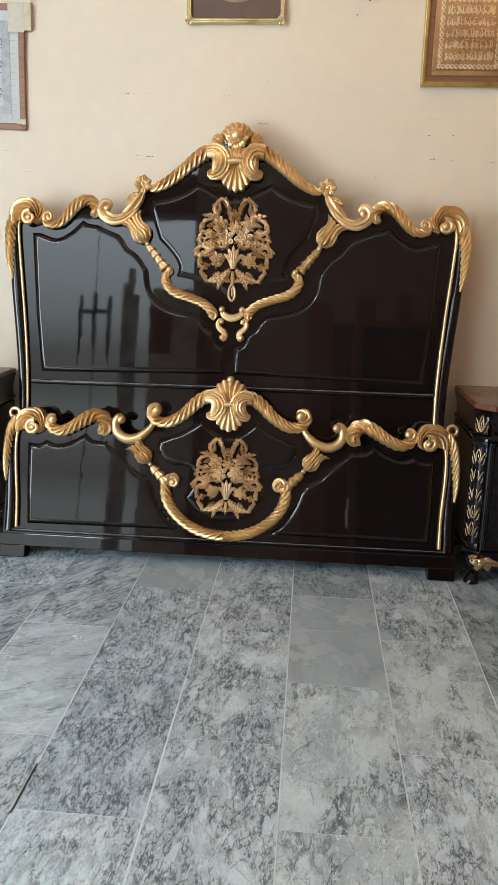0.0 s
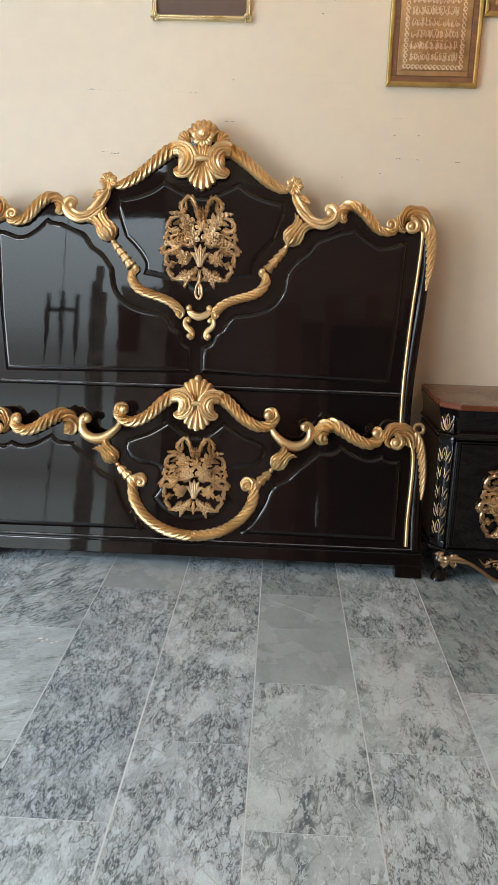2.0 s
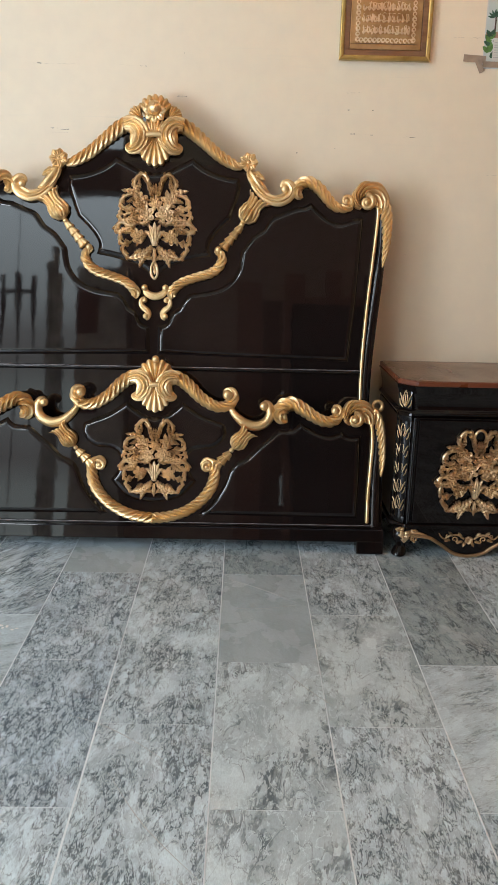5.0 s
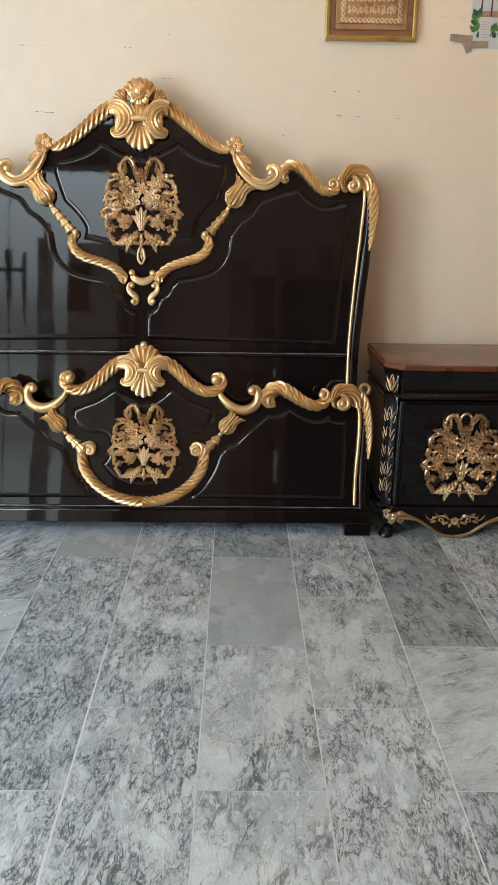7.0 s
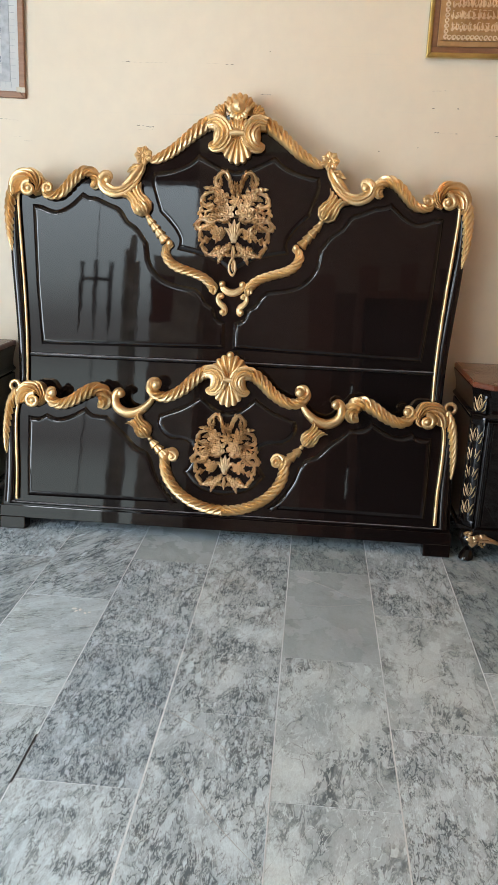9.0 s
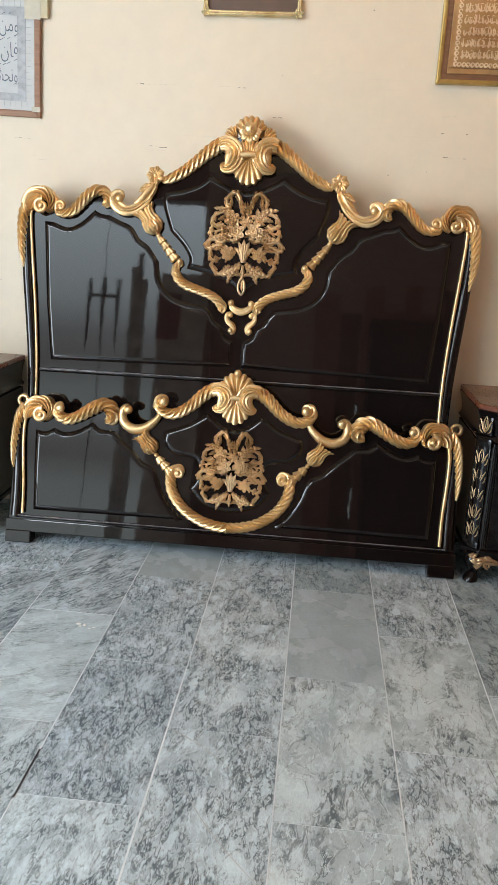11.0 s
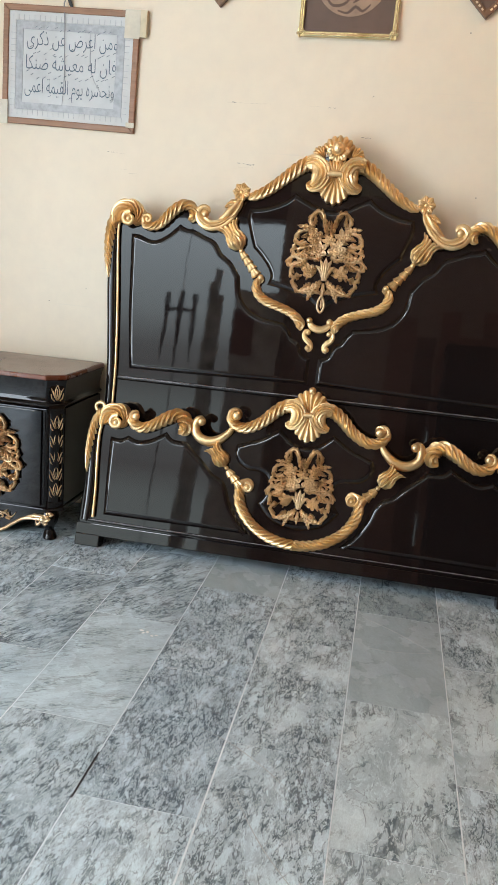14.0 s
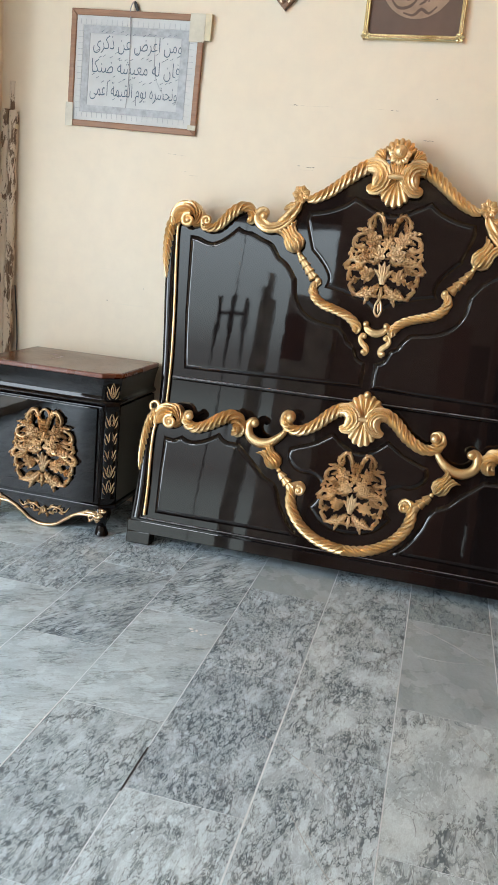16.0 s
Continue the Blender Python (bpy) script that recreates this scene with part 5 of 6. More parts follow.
def taped_print():
    """Verse printed in three lines on paper, in a thin brown frame mended with tape."""
    t, W, Hh = framed("framed_verse", -1.834, -1.214, 1.748, 2.231, 0.016, 0.026, FRAME_WOOD, "brown-framed blue and white printed verse mended with tape", PAPER)
    t.matrix_world = pose(-1.834, WALL_Y, 1.750, 0.8, 1.4)
    for a, b, c, d in ((0.024, W - 0.024, 0.026, 0.060), (0.024, W - 0.024, Hh - 0.062, Hh - 0.026), (0.024, 0.058, 0.060, Hh - 0.062), (W - 0.062, W - 0.024, 0.060, Hh - 0.062)):
        part("paper_border", boxed(a, b, -0.0092, -0.006, c, d), PLAIN_PAPER, t)
    for a, b, c, d in ((0.060, W - 0.064, 0.062, 0.092), (0.060, W - 0.064, Hh - 0.096, Hh - 0.064), (0.060, 0.092, 0.092, Hh - 0.096), (W - 0.100, W - 0.064, 0.092, Hh - 0.096)):
        part("grey_band", boxed(a, b, -0.0090, -0.006, c, d), PAPER_EDGE, t)
    bm = bmesh.new()
    for i in range(22):
        x = 0.045 + i * 0.0245
        box(bm, x, x + 0.0016, -0.0098, -0.009, 0.040, 0.062)
        box(bm, x, x + 0.0016, -0.0098, -0.009, Hh - 0.062, Hh - 0.040)
    for i in range(14):
        z = 0.075 + i * 0.0245
        box(bm, 0.036, 0.060, -0.0098, -0.009, z, z + 0.0016)
        box(bm, W - 0.064, W - 0.040, -0.0098, -0.009, z, z + 0.0016)
    tagged(part("stitching", bm, PAPER_EDGE, t), kind="stuff")
    rows = ("\ufeef\ufeae\ufedb\ufeab \ufee6\ufecb \ufebd\ufeae\ufecb\ufe8d \ufee6\ufee3\ufeed", "\ufe8e\ufedc\ufee8\ufebf \ufe94\ufeb8\ufef4\ufecc\ufee3 \ufeea\ufedf \ufee5\ufe8e\ufed3",
            "\ufef0\ufee4\ufecb\ufe8d \ufe94\ufee4\ufef4\ufed8\ufedf\ufe8d \ufee1\ufeee\ufef3 \ufee9\ufeae\ufeb8\ufea4\ufee7\ufeed")
    for k, (row, z, x) in enumerate(zip(rows, (0.326, 0.229, 0.135), (0.318, 0.314, 0.312))):
        text_mesh(row, 0.082, INK, t, x, z, -0.0086, 0.415, "blue-black lettering")
        bm = bmesh.new()
        mark = random.Random(k + 20)
        for i in range(17):
            mx, mz = x - 0.20 + i * 0.0245 + mark.uniform(-0.006, 0.006), z + (mark.uniform(0.052, 0.070) if i % 4 else mark.uniform(-0.018, -0.008))
            sweep(bm, [(mx, mz, 0.0009), (mx + 0.008, mz + 0.005, 0.0012), (mx + 0.014, mz + 0.008, 0.0006)], 0.0088, 0, 0, 0, 0.4, 6, 0.01)
        tagged(part("vowel_mark", bm, INK, t), kind="stuff")
    for k in range(11):
        part("small_print", boxed(0.118 + k * 0.036, 0.146 + k * 0.036, -0.0086, -0.0078, 0.079 - k * 0.0006, 0.0825 - k * 0.0006), PAPER_EDGE, t)
    part("tape", boxed(W - 0.064, W + 0.004, -0.0195, -0.0175, Hh - 0.108, Hh + 0.003, 0.0005), PALE_TAPE, t, "translucent tape over the corner")
    part("tape", boxed(W + 0.002, W + 0.032, -0.0185, -0.001, Hh - 0.100, Hh + 0.004, 0.0005), TAPE, t, "yellowed tape over the corner")
    part("tape", boxed(-0.006, 0.030, -0.0195, -0.0175, -0.004, 0.096, 0.0005), PALE_TAPE, t, "translucent tape over the corner")
    part("tape", boxed(W - 0.036, W + 0.002, -0.0195, -0.0175, 0.022, 0.042, 0.0005), PALE_TAPE, t, "translucent tape over the corner")
    smooth(part("hanging_string", sweep(bmesh.new(), [(0.292, Hh + 0.036, 0.003), (0.278, Hh + 0.010, 0.0022), (0.284, Hh - 0.08, 0.0016), (0.290, 0.20, 0.0014), (0.284, 0.09, 0.001)], 0.014, 0, 0, 0, 1, 8, 0.02), STRING, t, "grey string over the print"), 60)
    bm = sweep(bmesh.new(), [(0.292, Hh + 0.040, 0.004), (0.300, Hh + 0.022, 0.008), (0.312, Hh - 0.004, 0.006)], 0.006, 0, 0, 0, 0.5, 10)
    part("wire_loop", bm, DARK_METAL, t, "grey wire loop")
    smooth(part("crease", sweep(bmesh.new(), [(0.40, Hh - 0.08, 0.001), (0.405, 0.26, 0.0022), (0.425, 0.20, 0.0012), (0.46, 0.15, 0.0008)], 0.0076, 0, 0, 0, 0.6, 6, 0.02), PAPER_EDGE, t), 60)


def medallion_print():
    t, W, Hh = framed("gilt_framed_print", -0.528, -0.132, 2.147, 2.60, 0.022, 0.020, GILT_BRIGHT, "brown calligraphy print in a bright gilt frame", PICTURE_BROWN)
    for a, b, c, d in ((0.008, W - 0.008, 0.0075, 0.0115), (0.008, W - 0.008, Hh - 0.0115, Hh - 0.0075)):
        part("frame_groove", boxed(a, b, -0.0226, -0.020, c, d), BRONZE, t)
    for x in (0.0075, W - 0.0115):
        part("frame_groove", boxed(x, x + 0.004, -0.0226, -0.020, 0.0115, Hh - 0.0115), BRONZE, t)
    bm = bmesh.new()
    r = bmesh.ops.create_cone(bm, cap_ends=True, segments=48, radius1=0.148, radius2=0.148, depth=0.001)
    bmesh.ops.rotate(bm, matrix=Matrix.Rotation(radians(90), 3, 'X'), verts=r["verts"])
    bmesh.ops.translate(bm, vec=(W / 2, -0.0108, Hh * 0.5), verts=r["verts"])
    part("tan_disc", bm, PICTURE_TAN, t, "tan disc with brown strokes")
    for k, pts in enumerate((((0.10, 0.145), (0.13, 0.118), (0.175, 0.125), (0.21, 0.165)), ((0.15, 0.10), (0.19, 0.092), (0.22, 0.115), (0.25, 0.10), (0.28, 0.125)),
                             ((0.12, 0.17), (0.17, 0.15), (0.20, 0.20)), ((0.245, 0.14), (0.245, 0.20)), ((0.275, 0.15), (0.28, 0.21)), ((0.21, 0.13), (0.235, 0.15), (0.23, 0.19)))):
        n = len(pts) - 1
        bm = sweep(bmesh.new(), [(x, z, 0.003 + 0.003 * math.sin(math.pi * i / n)) for i, (x, z) in enumerate(pts)], 0.0112, 0, 0, 0, 0.15, 8, 0.01)
        part("brush_stroke", bm, PICTURE_BROWN, t)
    for x in (0.012, W - 0.012):
        for z in (0.012, Hh - 0.012):
            bm = rosette(bmesh.new(), x, z, 0.020, 0.020, 6, 0.006)
            part("corner_ornament", bm, GILT_BRIGHT, t, "silvery corner ornament")


def relief_plaque(name, x0, x1, z0, z1, label):
    t, W, Hh = framed(name, x0, x1, z0, z1, 0.026, 0.018, GILT, label, BRONZE_DARK)
    for i, (m, d, mat) in enumerate(((0.018, 0.020, PLAQUE_BROWN), (0.040, 0.017, BRONZE))):
        wd = 0.020
        for a, b, c, e in ((m, W - m, m, m + wd), (m, W - m, Hh - m - wd, Hh - m), (m, m + wd, m + wd, Hh - m - wd), (W - m - wd, W - m, m + wd, Hh - m - wd)):
            part("inner_moulding", boxed(a, b, -d, -0.006, c, e, 0.002), mat, t)
    part("embossed_plate", boxed(0.058, W - 0.058, -0.0175, -0.006, 0.062, Hh - 0.062, 0.001), BRONZE, t, "embossed bronze plate")
    # chain border
    rnd = random.Random(3)
    bm = bmesh.new()
    links = [(0.070, z) for z in np.arange(0.076, Hh - 0.07, 0.019)] + [(W - 0.070, z) for z in np.arange(0.076, Hh - 0.07, 0.019)] + [(x, 0.074) for x in np.arange(0.085, W - 0.075, 0.0175)]
    for x, z in links:
        sweep(bm, spiral(x, z, 0.0040, 0.0088, rnd.uniform(0, 360), 640, 0.0018, 0.0026, 14), 0.018, 0, 0, 0, 0.9, 6)
    tagged(smooth(part("chain_border", bm, BRONZE_PALE, t, "pale embossed chain border"), 60), kind="stuff")
    # rows of illegible embossed writing, as bars
    z = 0.098
    while z < Hh - 0.10:
        bm = bmesh.new()
        x = 0.086
        while x < W - 0.092:
            w = min(rnd.uniform(0.010, 0.024), W - 0.086 - x)
            sweep(bm, [(x, z + 0.006, 0.0014), (x + w * 0.3, z + rnd.uniform(-0.002, 0.003), 0.0036), (x + w * 0.7, z + rnd.uniform(0.002, 0.010), 0.0034), (x + w, z + 0.006, 0.0014)], 0.0185, 0, 0, 0, 1.2, 6, 0.005)
            for k in range(rnd.randint(2, 4)):
                q = x + w * (k + rnd.uniform(0.1, 0.7)) / 4
                top = z + rnd.uniform(0.012, 0.032)
                lean = rnd.uniform(-0.006, 0.006)
                sweep(bm, [(q, z + 0.004, 0.0016), (q + lean, (z + top) / 2, 0.0026), (q - 0.001, top, 0.0016)], 0.0185, 0, 0, 0, 1.2, 6, 0.008)
            if rnd.random() < 0.8:
                q = z + rnd.uniform(0.016, 0.030)
                sweep(bm, [(x + 0.002, q, 0.0008), (x + w * 0.4, q + 0.003, 0.0015), (x + w * 0.8, q + 0.001, 0.0008)], 0.0185, 0, 0, 0, 1.2, 6, 0.006)
            x += w + 0.001
        tagged(part("writing_line", bm, BRONZE_PALE, t, "row of embossed illegible writing"), kind="stuff")
        z += 0.0415


def diamond_plaque(x, tip):
    t = thing("diamond_plaque", pose(x, WALL_Y, tip, 0, -45), "dark brown diamond-shaped wooden plaque on the wall", "picture", "diamond plaques")
    part("panel", boxed(0, 0.21, -0.018, -0.001, 0, 0.21, 0.003), PICTURE_BROWN, t)
    for a, b, c, d in ((0, 0.21, 0, 0.022), (0, 0.21, 0.188, 0.21), (0, 0.022, 0.022, 0.188), (0.188, 0.21, 0.022, 0.188)):
        part("frame_bar", boxed(a, b, -0.025, -0.017, c, d, 0.003), BRONZE_DARK, t)
    for k in range(9):
        part("inlay", boxed(0.030 + k * 0.017, 0.040 + k * 0.017, -0.0262, -0.0245, 0.007, 0.014), BRONZE_PALE, t)
        part("inlay", boxed(0.007, 0.014, -0.0262, -0.0245, 0.030 + k * 0.017, 0.040 + k * 0.017), BRONZE_PALE, t)


def poster():
    t = thing("garden_poster", pose(1.000, WALL_Y, 1.905), "colourful garden poster of plants stuck up with brown tape", "poster")
    part("sheet", boxed(0, 0.42, -0.002, -0.0004, 0, 0.25), PLAIN_PAPER, t, "white poster sheet")
    part("picture_field", boxed(0.004, 0.416, -0.0028, -0.0015, 0.022, 0.246), POSTER_SKY, t)
    part("terrace", boxed(0.004, 0.416, -0.0032, -0.002, 0.112, 0.134), TERRACOTTA, t)
    rnd = random.Random(8)
    for k in range(64):
        x, z = (rnd.uniform(0.005, 0.40), rnd.uniform(0.035, 0.105)) if k > 8 else (rnd.uniform(0.02, 0.03), rnd.uniform(0.06, 0.12))
        a = rnd.uniform(0, 6.28)
        x, z = max(0.02, x), max(0.04, z)
        part("printed_leaf", leaf(bmesh.new(), (x, z), (x + 0.026 * math.cos(a), z + 0.022 * math.sin(a) + 0.012), 0.020, 0, 0.0034, 0.0006, 3, 8, 4), POSTER_GREEN if k % 3 else POSTER_DARK, t)
    for x in (0.038, 0.078, 0.30):
        part("printed_trunk", boxed(x - 0.003, x + 0.003, -0.0036, -0.002, 0.115, 0.190), POSTER_TRUNK, t)
        for a in range(-20, 201, 28):
            c, s = math.cos(radians(a)), math.sin(radians(a))
            part("printed_frond", leaf(bmesh.new(), (x, 0.190), (x + 0.034 * c, 0.190 + 0.026 * s), 0.008, 0.004, 0.0036, 0.0006, 1, 8, 4), POSTER_DARK, t)
    bm = ball(bmesh.new(), 0.1175, 0.1425, 0.0035, 0.017, 0.08)
    smooth(part("printed_apple", bm, POSTER_RED, t, "red printed fruit"), 60)
    part("printed_label", boxed(0.036, 0.080, -0.0046, -0.0034, 0.030, 0.112), PLAIN_PAPER, t, "white printed label")
    for k in range(7):
        part("writing_bar", boxed(0.041, 0.074 - (k % 3) * 0.006, -0.0050, -0.0044, 0.040 + k * 0.009, 0.0425 + k * 0.009), PAPER_EDGE, t)
    for k, (a, b, z0, z1, turn) in enumerate(((-0.078, 0.012, 0.022, 0.048, 3), (0.0, 0.075, 0.004, 0.026, 0), (-0.034, 0.014, -0.004, 0.018, 62))):
        o = part("tape", boxed(-(b - a) / 2, (b - a) / 2, -0.0062, -0.0046, -(z1 - z0) / 2, (z1 - z0) / 2), BROWN_TAPE, t, "torn brown tape")
        o.matrix_local = pose((a + b) / 2, -0.0006 * k, (z0 + z1) / 2, 0, turn)


PLAIN_PAPER = plain("white_paper", (0.61, 0.61, 0.585), 0.5, vary=0.06, scale=10)
PALE_TAPE = plain("translucent_tape", (0.62, 0.56, 0.43), 0.3, vary=0.08)
PLAQUE_BROWN = wood_material("brown_plaque_moulding", (0.16, 0.07, 0.03), (0.27, 0.125, 0.055), 0.4)
BRONZE_DARK = plain("dark_bronze_brown", (0.20, 0.10, 0.05), 0.4, vary=0.3, scale=60)
POSTER_SKY = plain("poster_pale_blue", (0.55, 0.60, 0.58), 0.4, vary=0.1, scale=12)
POSTER_GREEN = plain("poster_green", (0.10, 0.22, 0.05), 0.45, vary=0.4, scale=60)
POSTER_DARK = plain("poster_dark_green", (0.03, 0.09, 0.05), 0.45, vary=0.4, scale=60)
POSTER_TRUNK = plain("poster_trunk", (0.07, 0.04, 0.03), 0.5)
POSTER_RED = plain("poster_red", (0.42, 0.03, 0.02), 0.4)
TERRACOTTA = plain("poster_terracotta", (0.40, 0.22, 0.16), 0.5, vary=0.25, scale=40)
taped_print()
medallion_print()
relief_plaque("embossed_plaque", 0.421, 0.783, 1.922, 2.46, "embossed bronze text plaque in a gilt frame")
relief_plaque("embossed_plaque", 0.786, 1.146, 2.184, 2.70, "embossed bronze plaque in a gilt frame, hung high")
diamond_plaque(-0.863, 2.243)
diamond_plaque(0.201, 2.232)
poster()

# scuffs and nail holes
SCUFF = plain("dark_scuff", (0.17, 0.13, 0.10), 0.8, vary=0.4, scale=200)
FAINT = plain("faint_scuff", (0.70, 0.595, 0.455), 0.8, vary=0.2, scale=200)
wall = bpy.data.objects["wall_north"]
rnd = random.Random(11)


def scuff(x0, x1, z, thick, mat):
    """A broken smear of thin ragged streaks; a short one is a single chip."""
    bm = bmesh.new()
    x = x0
    while x < x1:
        n = min(rnd.uniform(0.008, 0.030), max(0.006, x1 - x))
        zz, h = z + rnd.uniform(-0.8, 0.8) * thick * min(1, (x1 - x0) / 0.03), thick * rnd.uniform(0.25, 0.7)
        ring = []
        for k in range(12):
            a = 2 * math.pi * k / 12
            ring.append((x + n / 2 + n / 2 * math.cos(a) * rnd.uniform(0.75, 1.05), zz + h * math.sin(a) * rnd.uniform(0.35, 1.1)))
        slab(bm, ring, -WALL_Y - 0.002, -WALL_Y + 0.0005)
        x += n + rnd.choice((-0.004, 0.0, 0.001, 0.007))
    part("scuff", bm, mat, wall)


for x0, x1, z, th, dark in ((-0.747, -0.715, 1.644, 0.003, 1), (-0.708, -0.674, 1.640, 0.003, 1), (-0.74, -0.68, 1.628, 0.002, 0), (-1.336, -1.300, 1.655, 0.0025, 1), (-1.300, -1.255, 1.652, 0.0015, 0),
                            (-1.277, -1.24, 1.588, 0.003, 0), (-1.235, -1.19, 1.570, 0.003, 0), (-0.81, -0.62, 1.885, 0.002, 0), (-0.79, -0.775, 1.886, 0.002, 1), (-0.378, -0.343, 1.884, 0.0018, 1), (-0.46, -0.40, 1.886, 0.0015, 0),
                            (0.466, 0.478, 1.740, 0.003, 1), (0.566, 0.574, 1.740, 0.003, 1), (0.482, 0.500, 1.648, 0.0035, 1), (0.505, 0.56, 1.646, 0.0015, 0), (0.565, 0.580, 1.645, 0.002, 1), (0.70, 0.727, 1.641, 0.002, 0), (0.727, 0.752, 1.640, 0.0025, 1),
                            (0.421, 0.427, 1.589, 0.003, 1), (0.264, 0.270, 1.571, 0.003, 1), (-0.200, -0.195, 1.935, 0.003, 1), (0.150, 0.155, 2.185, 0.003, 1), (0.735, 0.76, 1.171, 0.002, 0), (-0.23, -0.19, 1.775, 0.002, 1),
                            (0.875, 0.99, 2.016, 0.004, 0), (0.46, 0.52, 1.805, 0.003, 0), (1.06, 1.12, 1.50, 0.003, 0), (-1.60, -1.596, 0.98, 0.003, 1), (-1.42, -1.416, 1.05, 0.005, 0)):
    scuff(x0, x1, z, th * (1.6 if x1 - x0 < 0.02 else 1.0), SCUFF if dark else FAINT)

# old door lining stood in the corner
plank = thing("weathered_plank", pose(-2.118, 0.655, 0, -1.2), "weathered wooden plank with peeling paint, stood in the corner", "plank")


def old_board(x0, x1, y0, y1, z1, seed):
    r = random.Random(seed)
    bm = bmesh.new()
    rows = []
    n = 40
    for i in range(n + 1):
        z = z1 * i / n
        a, b = x0 + r.uniform(-0.003, 0.003), x1 + r.uniform(-0.003, 0.003)
        rows.append([bm.verts.new(p) for p in ((a, y0, z), (a + 0.006, y0 - 0.005 + r.uniform(-0.002, 0.002), z), ((a + b) / 2, y0 - 0.006 + r.uniform(-0.003, 0.003), z), (b - 0.006, y0 - 0.005 + r.uniform(-0.002, 0.002), z), (b, y0, z), (b, y1, z), (a, y1, z))])
    for a, b in zip(rows, rows[1:]):
        for k in range(7):
            bm.faces.new((a[k], a[(k + 1) % 7], b[(k + 1) % 7], b[k]))
    bm.faces.new(rows[0]), bm.faces.new(rows[-1])
    return bm


part("front_board", old_board(-0.040, -0.004, -0.008, 0.010, 1.80, 1), PEELING, plank)
part("front_board", old_board(0.000, 0.036, -0.012, 0.010, 1.795, 2), PEELING, plank)
part("tape_band", boxed(-0.001, 0.037, -0.0135, 0.011, 1.715, 1.737, 0.0008), TAPE, plank, "yellowed tape band")
part("tall_strip", old_board(-0.018, 0.012, 0.014, 0.028, 1.925, 3), PEELING, plank, "narrow weathered strip")
cord = sweep(bmesh.new(), [(-2.074, 0.0, 0.003), (-2.070, 0.5, 0.003), (-2.066, 0.75, 0.003), (-2.076, 0.92, 0.003), (-2.082, 1.0, 0.003)], -0.70, 0, 0, 0, 1, 8, 0.03)
tagged(part("power_cord", cord, DARK_METAL), "thin dark cord against the wall beside the plank", "cord")

# things by the shop entrance: guessed shapes, seen only as reflections in the lacquer
stand = thing("rack_stand", pose(-2.27, -4.3, 0), "dark three-pronged rack on a slender pole by the shop entrance", "stand")
for x in (-0.15, 0.15):
    smooth(part("prong", sweep(bmesh.new(), [(x * 1.12, 1.50, 0.004), (x * 1.05, 1.75, 0.018), (x, 2.00, 0.026), (x * 1.04, 2.26, 0.022)], 0.0, 0, 0, 0, 1, 10, 0.1), DARK_METAL, stand), 60)
smooth(part("pole", sweep(bmesh.new(), [(0.0, 0.0, 0.004), (0.0, 1.50, 0.008), (0.0, 1.85, 0.024), (0.0, 2.28, 0.028), (0.0, 2.30, 0.006), (0.0, 3.10, 0.004)], 0.0, 0, 0, 0, 1, 10, 0.1), DARK_METAL, stand), 60)
part("crossbar", boxed(-0.15, 0.15, -0.015, 0.015, 2.06, 2.10, 0.004), DARK_METAL, stand)
cup = thing("tall_cupboard", pose(-1.50, -4.72, 0), "tall dull beige cupboard with a reddish panel, by the entrance", "cupboard")
# beige set pale to brighten its reflection
part("body", boxed(-0.22, 0.32, -0.2, 0.2, 0, 2.42, 0.01), plain("dull_beige_board", (0.64, 0.54, 0.47), 0.6, vary=0.3, scale=5), cup)
part("door", boxed(-0.22, 0.02, 0.2, 0.215, 1.70, 2.20, 0.004), plain("red_brown_door", (0.20, 0.055, 0.035), 0.5, vary=0.3, scale=4), cup, "reddish-brown panel")
col = thing("door_leaf", pose(-2.02, -4.86, 0), "grey narrow folding door leaf stood open with a ragged top", "door leaf")
# base colour lifted so the mirrored silhouette stays grey, not black
leaf_paint = plain("lightened_door_grey", (0.68, 0.70, 0.70), 0.5, vary=0.6, scale=5)
for x0, x1, z1 in ((-0.10, -0.05, 2.55), (-0.048, 0.02, 2.72), (0.022, 0.08, 2.42)):
    part("panel", boxed(x0, x1, -0.03, 0.03, 0, z1, 0.006), leaf_paint, col)

# unseen black box, added for the dark area mirrored in the right panel
cabinet = thing("dark_reflection_box", pose(0.98, -4.74, 0), "tall black box added to darken the headboard reflection", "cabinet")
part("body", boxed(-0.38, 0.38, -0.2, 0.2, 0, 2.06, 0.01), DARK_METAL, cabinet)
part("door", boxed(-0.37, -0.003, 0.2, 0.218, 0.08, 2.0, 0.004), DARK_METAL, cabinet)
part("door", boxed(0.003, 0.37, 0.2, 0.218, 0.08, 2.0, 0.004), DARK_METAL, cabinet)

# unseen bare bulb on its cord, over the right half of the room
pendant = thing("pendant_bulb", pose(1.0, -0.25, 3.20), "bare warm light bulb on a cord from the ceiling", "lamp")
smooth(part("cord", sweep(bmesh.new(), [(0, 0.12, 0.004), (0, 0.45, 0.004), (0, TOP_Z - 3.20, 0.004)], 0, 0, 0, 0, 1, 8, 0.1), DARK_METAL, pendant), 60)
smooth(part("socket", sweep(bmesh.new(), [(0, 0.055, 0.014), (0, 0.08, 0.018), (0, 0.125, 0.014)], 0, 0, 0, 0, 1, 14, 0.01), DARK_METAL, pendant), 60)
glow_material, gt, gb = material("glowing_bulb_glass")
gb.inputs["Emission Color"].default_value = (1.0, 0.62, 0.30, 1)
gb.inputs["Emission Strength"].default_value = 30.0
bulb = smooth(part("bulb", ball(bmesh.new(), 0, 0.02, 0, 0.034, 1.0, 3), glow_material, pendant, "glowing bulb"), 60)
bulb.visible_shadow = False

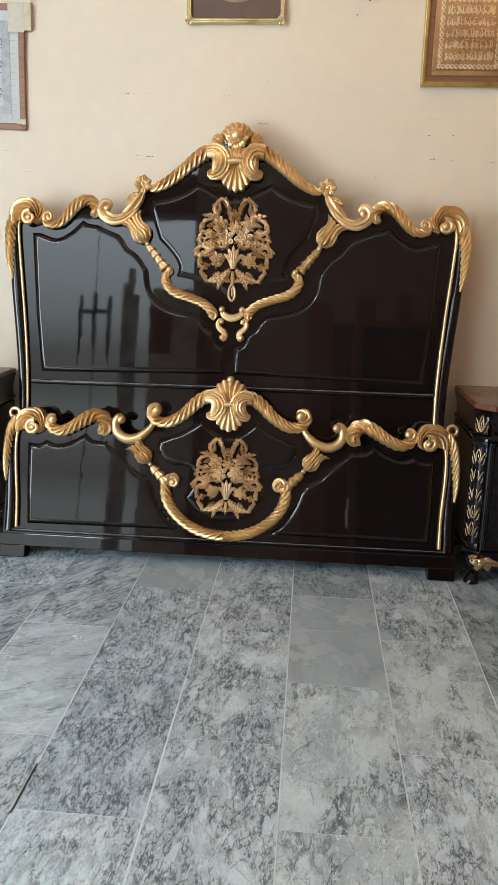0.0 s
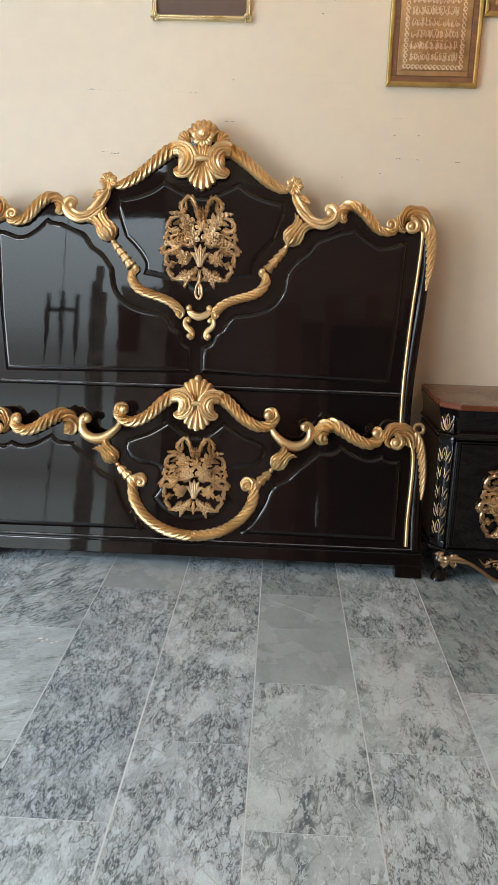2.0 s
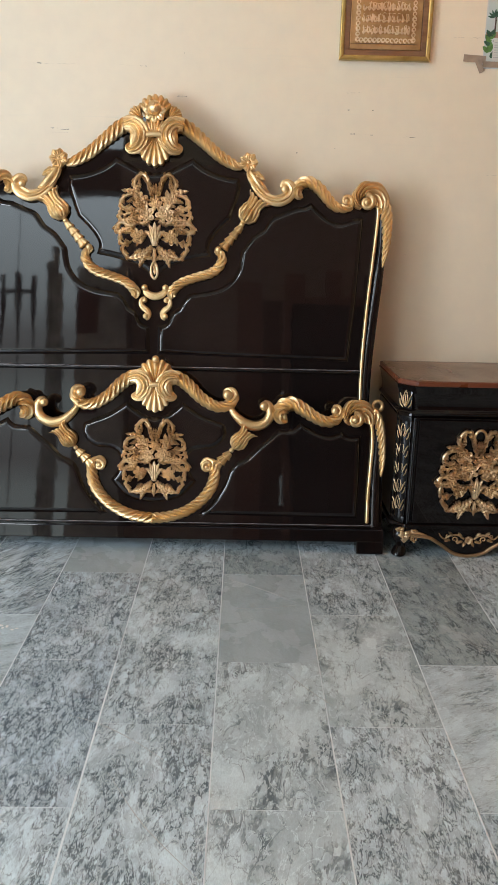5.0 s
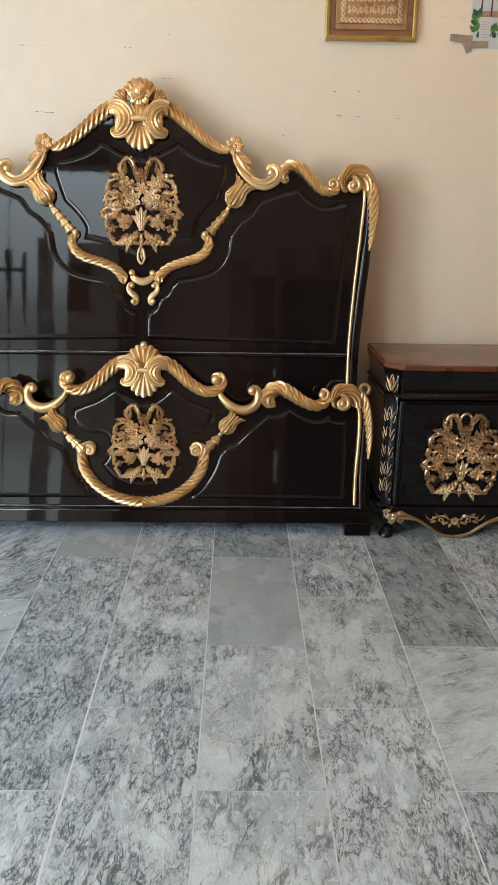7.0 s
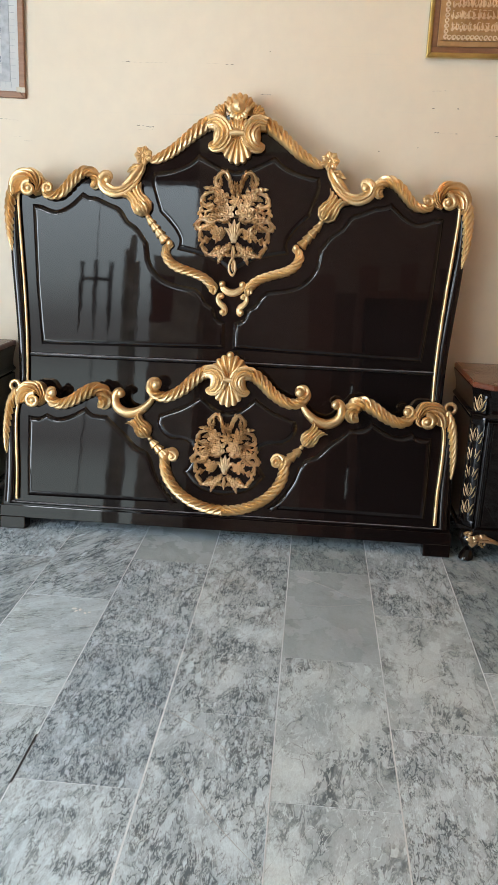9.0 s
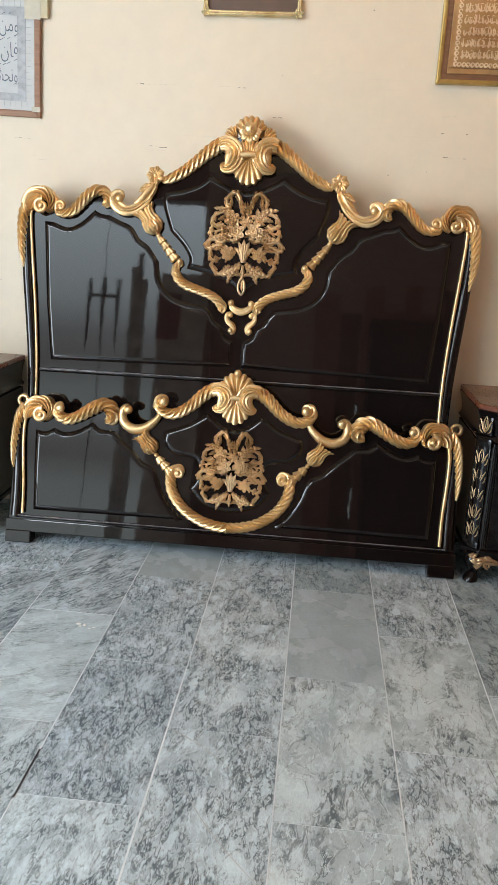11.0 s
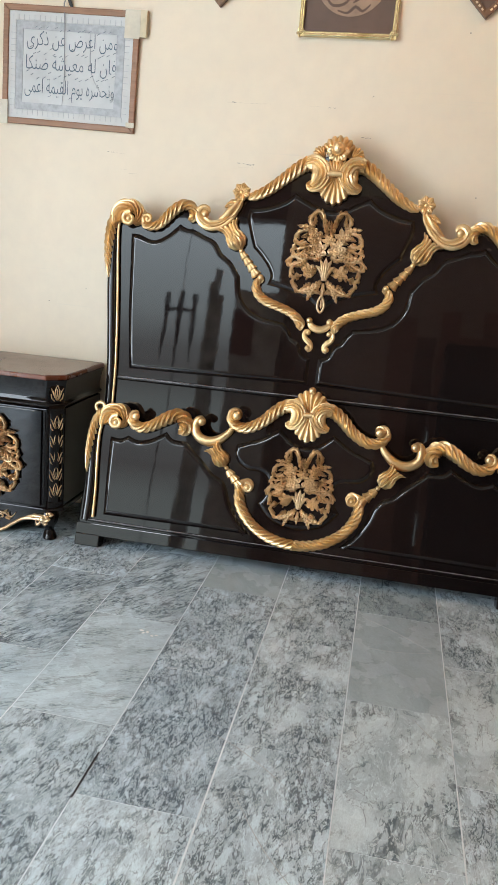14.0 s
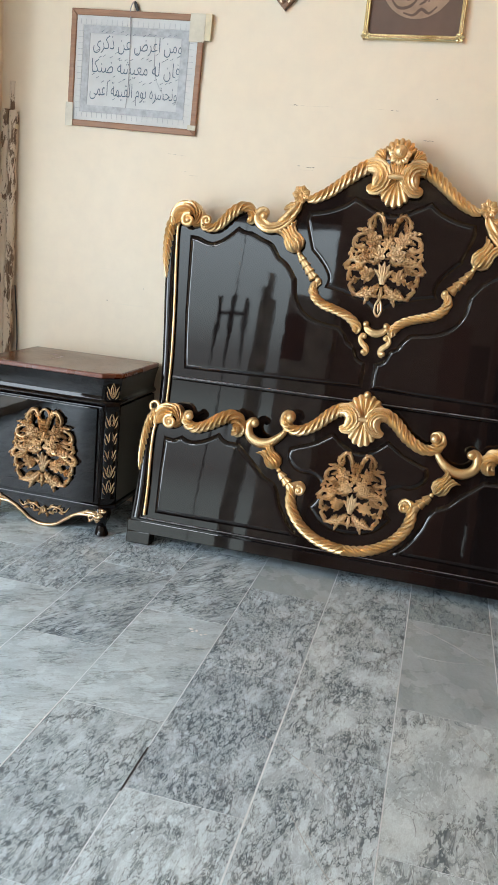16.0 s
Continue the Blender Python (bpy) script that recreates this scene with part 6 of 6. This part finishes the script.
# ---- floor ----
structure("floor", boxed(-4.4, RIGHT_X + 0.2, FRONT_Y - 0.2, WALL_Y, -0.12, -0.0008), GROUT, "grey marble tile floor with pale joints", "floor")
floor = bpy.data.objects["floor"]
TILE_W, TILE_L = 0.305, 0.61
KINDS = {(0, 0): "dark", (0, -1): "plain", (0, -2): "blotched", (0, -3): "blotched", (-1, 0): "mottled", (-1, -1): "mottled", (-1, -2): "mottled",
         (1, 0): "mottled", (1, -1): "blotched", (1, -2): "mottled", (-2, 0): "plain", (-2, -1): "dense", (-2, -2): "dense", (-3, 0): "streaked", (-3, -1): "pale", (-3, -2): "mottled",
         (-4, 0): "dense", (-4, -1): "streaked", (-4, -2): "pale", (-4, -3): "mottled", (2, 0): "dark", (2, -1): "dark", (2, -2): "pale", (3, 0): "mottled", (3, -1): "dense", (3, -2): "mottled",
         (-5, 0): "dense", (-5, -1): "pale", (-6, -1): "mottled", (-2, -3): "mottled", (-3, -3): "mottled", (-1, -3): "blotched"}
tile_meshes = {}
for kind, mat in MARBLES.items():
    bm = box(bmesh.new(), 0.0018, TILE_W - 0.0018, 0.0010, TILE_L - 0.0010, -0.012, 0.0, 0.0005)
    me = bpy.data.meshes.new("tile")
    bm.to_mesh(me)
    bm.free()
    me.materials.append(mat)
    tile_meshes[kind] = me
pick = random.Random(4)
for c in range(-14, 10):
    for r in range(-9, 2):
        x, y = c * TILE_W, r * TILE_L + (TILE_L / 2 if c % 2 else 0) - (0.03 if c < -2 else 0.0)
        if y >= WALL_Y or y < FRONT_Y - 0.2 or x + TILE_W > RIGHT_X + 0.1 or (x < LEFT_X and y > -1.8):
            continue
        kind = KINDS.get((c, r + 1 if c % 2 else r)) or pick.choice(["mottled", "mottled", "dense", "blotched", "streaked", "pale"])
        tile = new("tile", tile_meshes[kind])
        tile.parent = floor
        tile.location = (x, y, pick.uniform(-0.0006, 0.0004))
        if y + TILE_L > WALL_Y:
            tile.scale.y = (WALL_Y - y - 0.001) / TILE_L

# wide white joints that were filled anew
FRESH_GROUT = plain("fresh_white_grout", (0.80, 0.85, 0.87), 0.8, vary=0.1, scale=30)
for x, y0, y1, width in ((-0.305, -2.2, -0.62, 0.0046), (0.0, -2.2, -0.92, 0.0028), (0.305, -2.2, -0.93, 0.0034), (0.61, -2.2, -0.93, 0.0034), (-0.915, -2.2, -0.95, 0.0036), (0.305, -0.60, 0.25, 0.0026), (0.0, -0.30, 0.25, 0.0026)):
    part("joint", boxed(x - width / 2, x + width / 2, y0, y1, -0.003, 0.0007), FRESH_GROUT, floor, "wide white joint")

FLAKE_WHITE = plain("white_plaster", (0.90, 0.90, 0.88), 0.8, vary=0.05)
# open joint, flakes of plaster and old scratches
part("open_joint", boxed(-0.6125, -0.6075, -1.235, -1.06, -0.004, 0.0008), DARK_METAL, floor, "black open joint")
for k, (x, y, r) in enumerate(((-0.712, -0.415, 0.010), (-0.702, -0.430, 0.007), (-0.690, -0.420, 0.009), (-0.668, -0.440, 0.007), (-0.655, -0.432, 0.006))):
    bm = bmesh.new()
    res = bmesh.ops.create_icosphere(bm, subdivisions=1, radius=r)
    bmesh.ops.scale(bm, vec=(1.0, 0.6, 0.25), verts=res["verts"])
    flake = part("plaster_flake", bm, FLAKE_WHITE)
    flake.matrix_world = pose(x, y, 0.0014, 0, 0, k * 50)
    tagged(flake, "tiny white plaster flake on the marble floor", "debris", "plaster flakes")
SCRATCH = plain("pale_scratch", (0.44, 0.465, 0.465), 0.6)
for line in (((0.197, -0.653), (0.26, -0.745), (0.325, -0.824)), ((-0.384, -0.883), (-0.300, -0.918), (-0.20, -0.985), (-0.105, -1.068)),
             ((0.028, -0.045), (0.15, -0.125), (0.267, -0.223)), ((-0.245, -1.105), (-0.14, -1.27), (-0.01, -1.417)), ((0.05, -0.27), (0.15, -0.268), (0.27, -0.235))):
    bm = bmesh.new()
    pts = spline([(x, y) for x, y in line], 0.03)
    rows = []
    for i, (x, y) in enumerate(pts):
        h = 0.0007 * math.sin(math.pi * (i + 0.6) / (len(pts) + 0.2))
        rows.append((bm.verts.new((x - h, y - h, 0.0009)), bm.verts.new((x + h, y + h, 0.0009)), bm.verts.new((x + h, y + h, -0.002)), bm.verts.new((x - h, y - h, -0.002))))
    for a, b in zip(rows, rows[1:]):
        for k in range(4):
            bm.faces.new((a[k], a[(k + 1) % 4], b[(k + 1) % 4], b[k]))
    part("scratch", bm, SCRATCH, floor, "pale scratch")
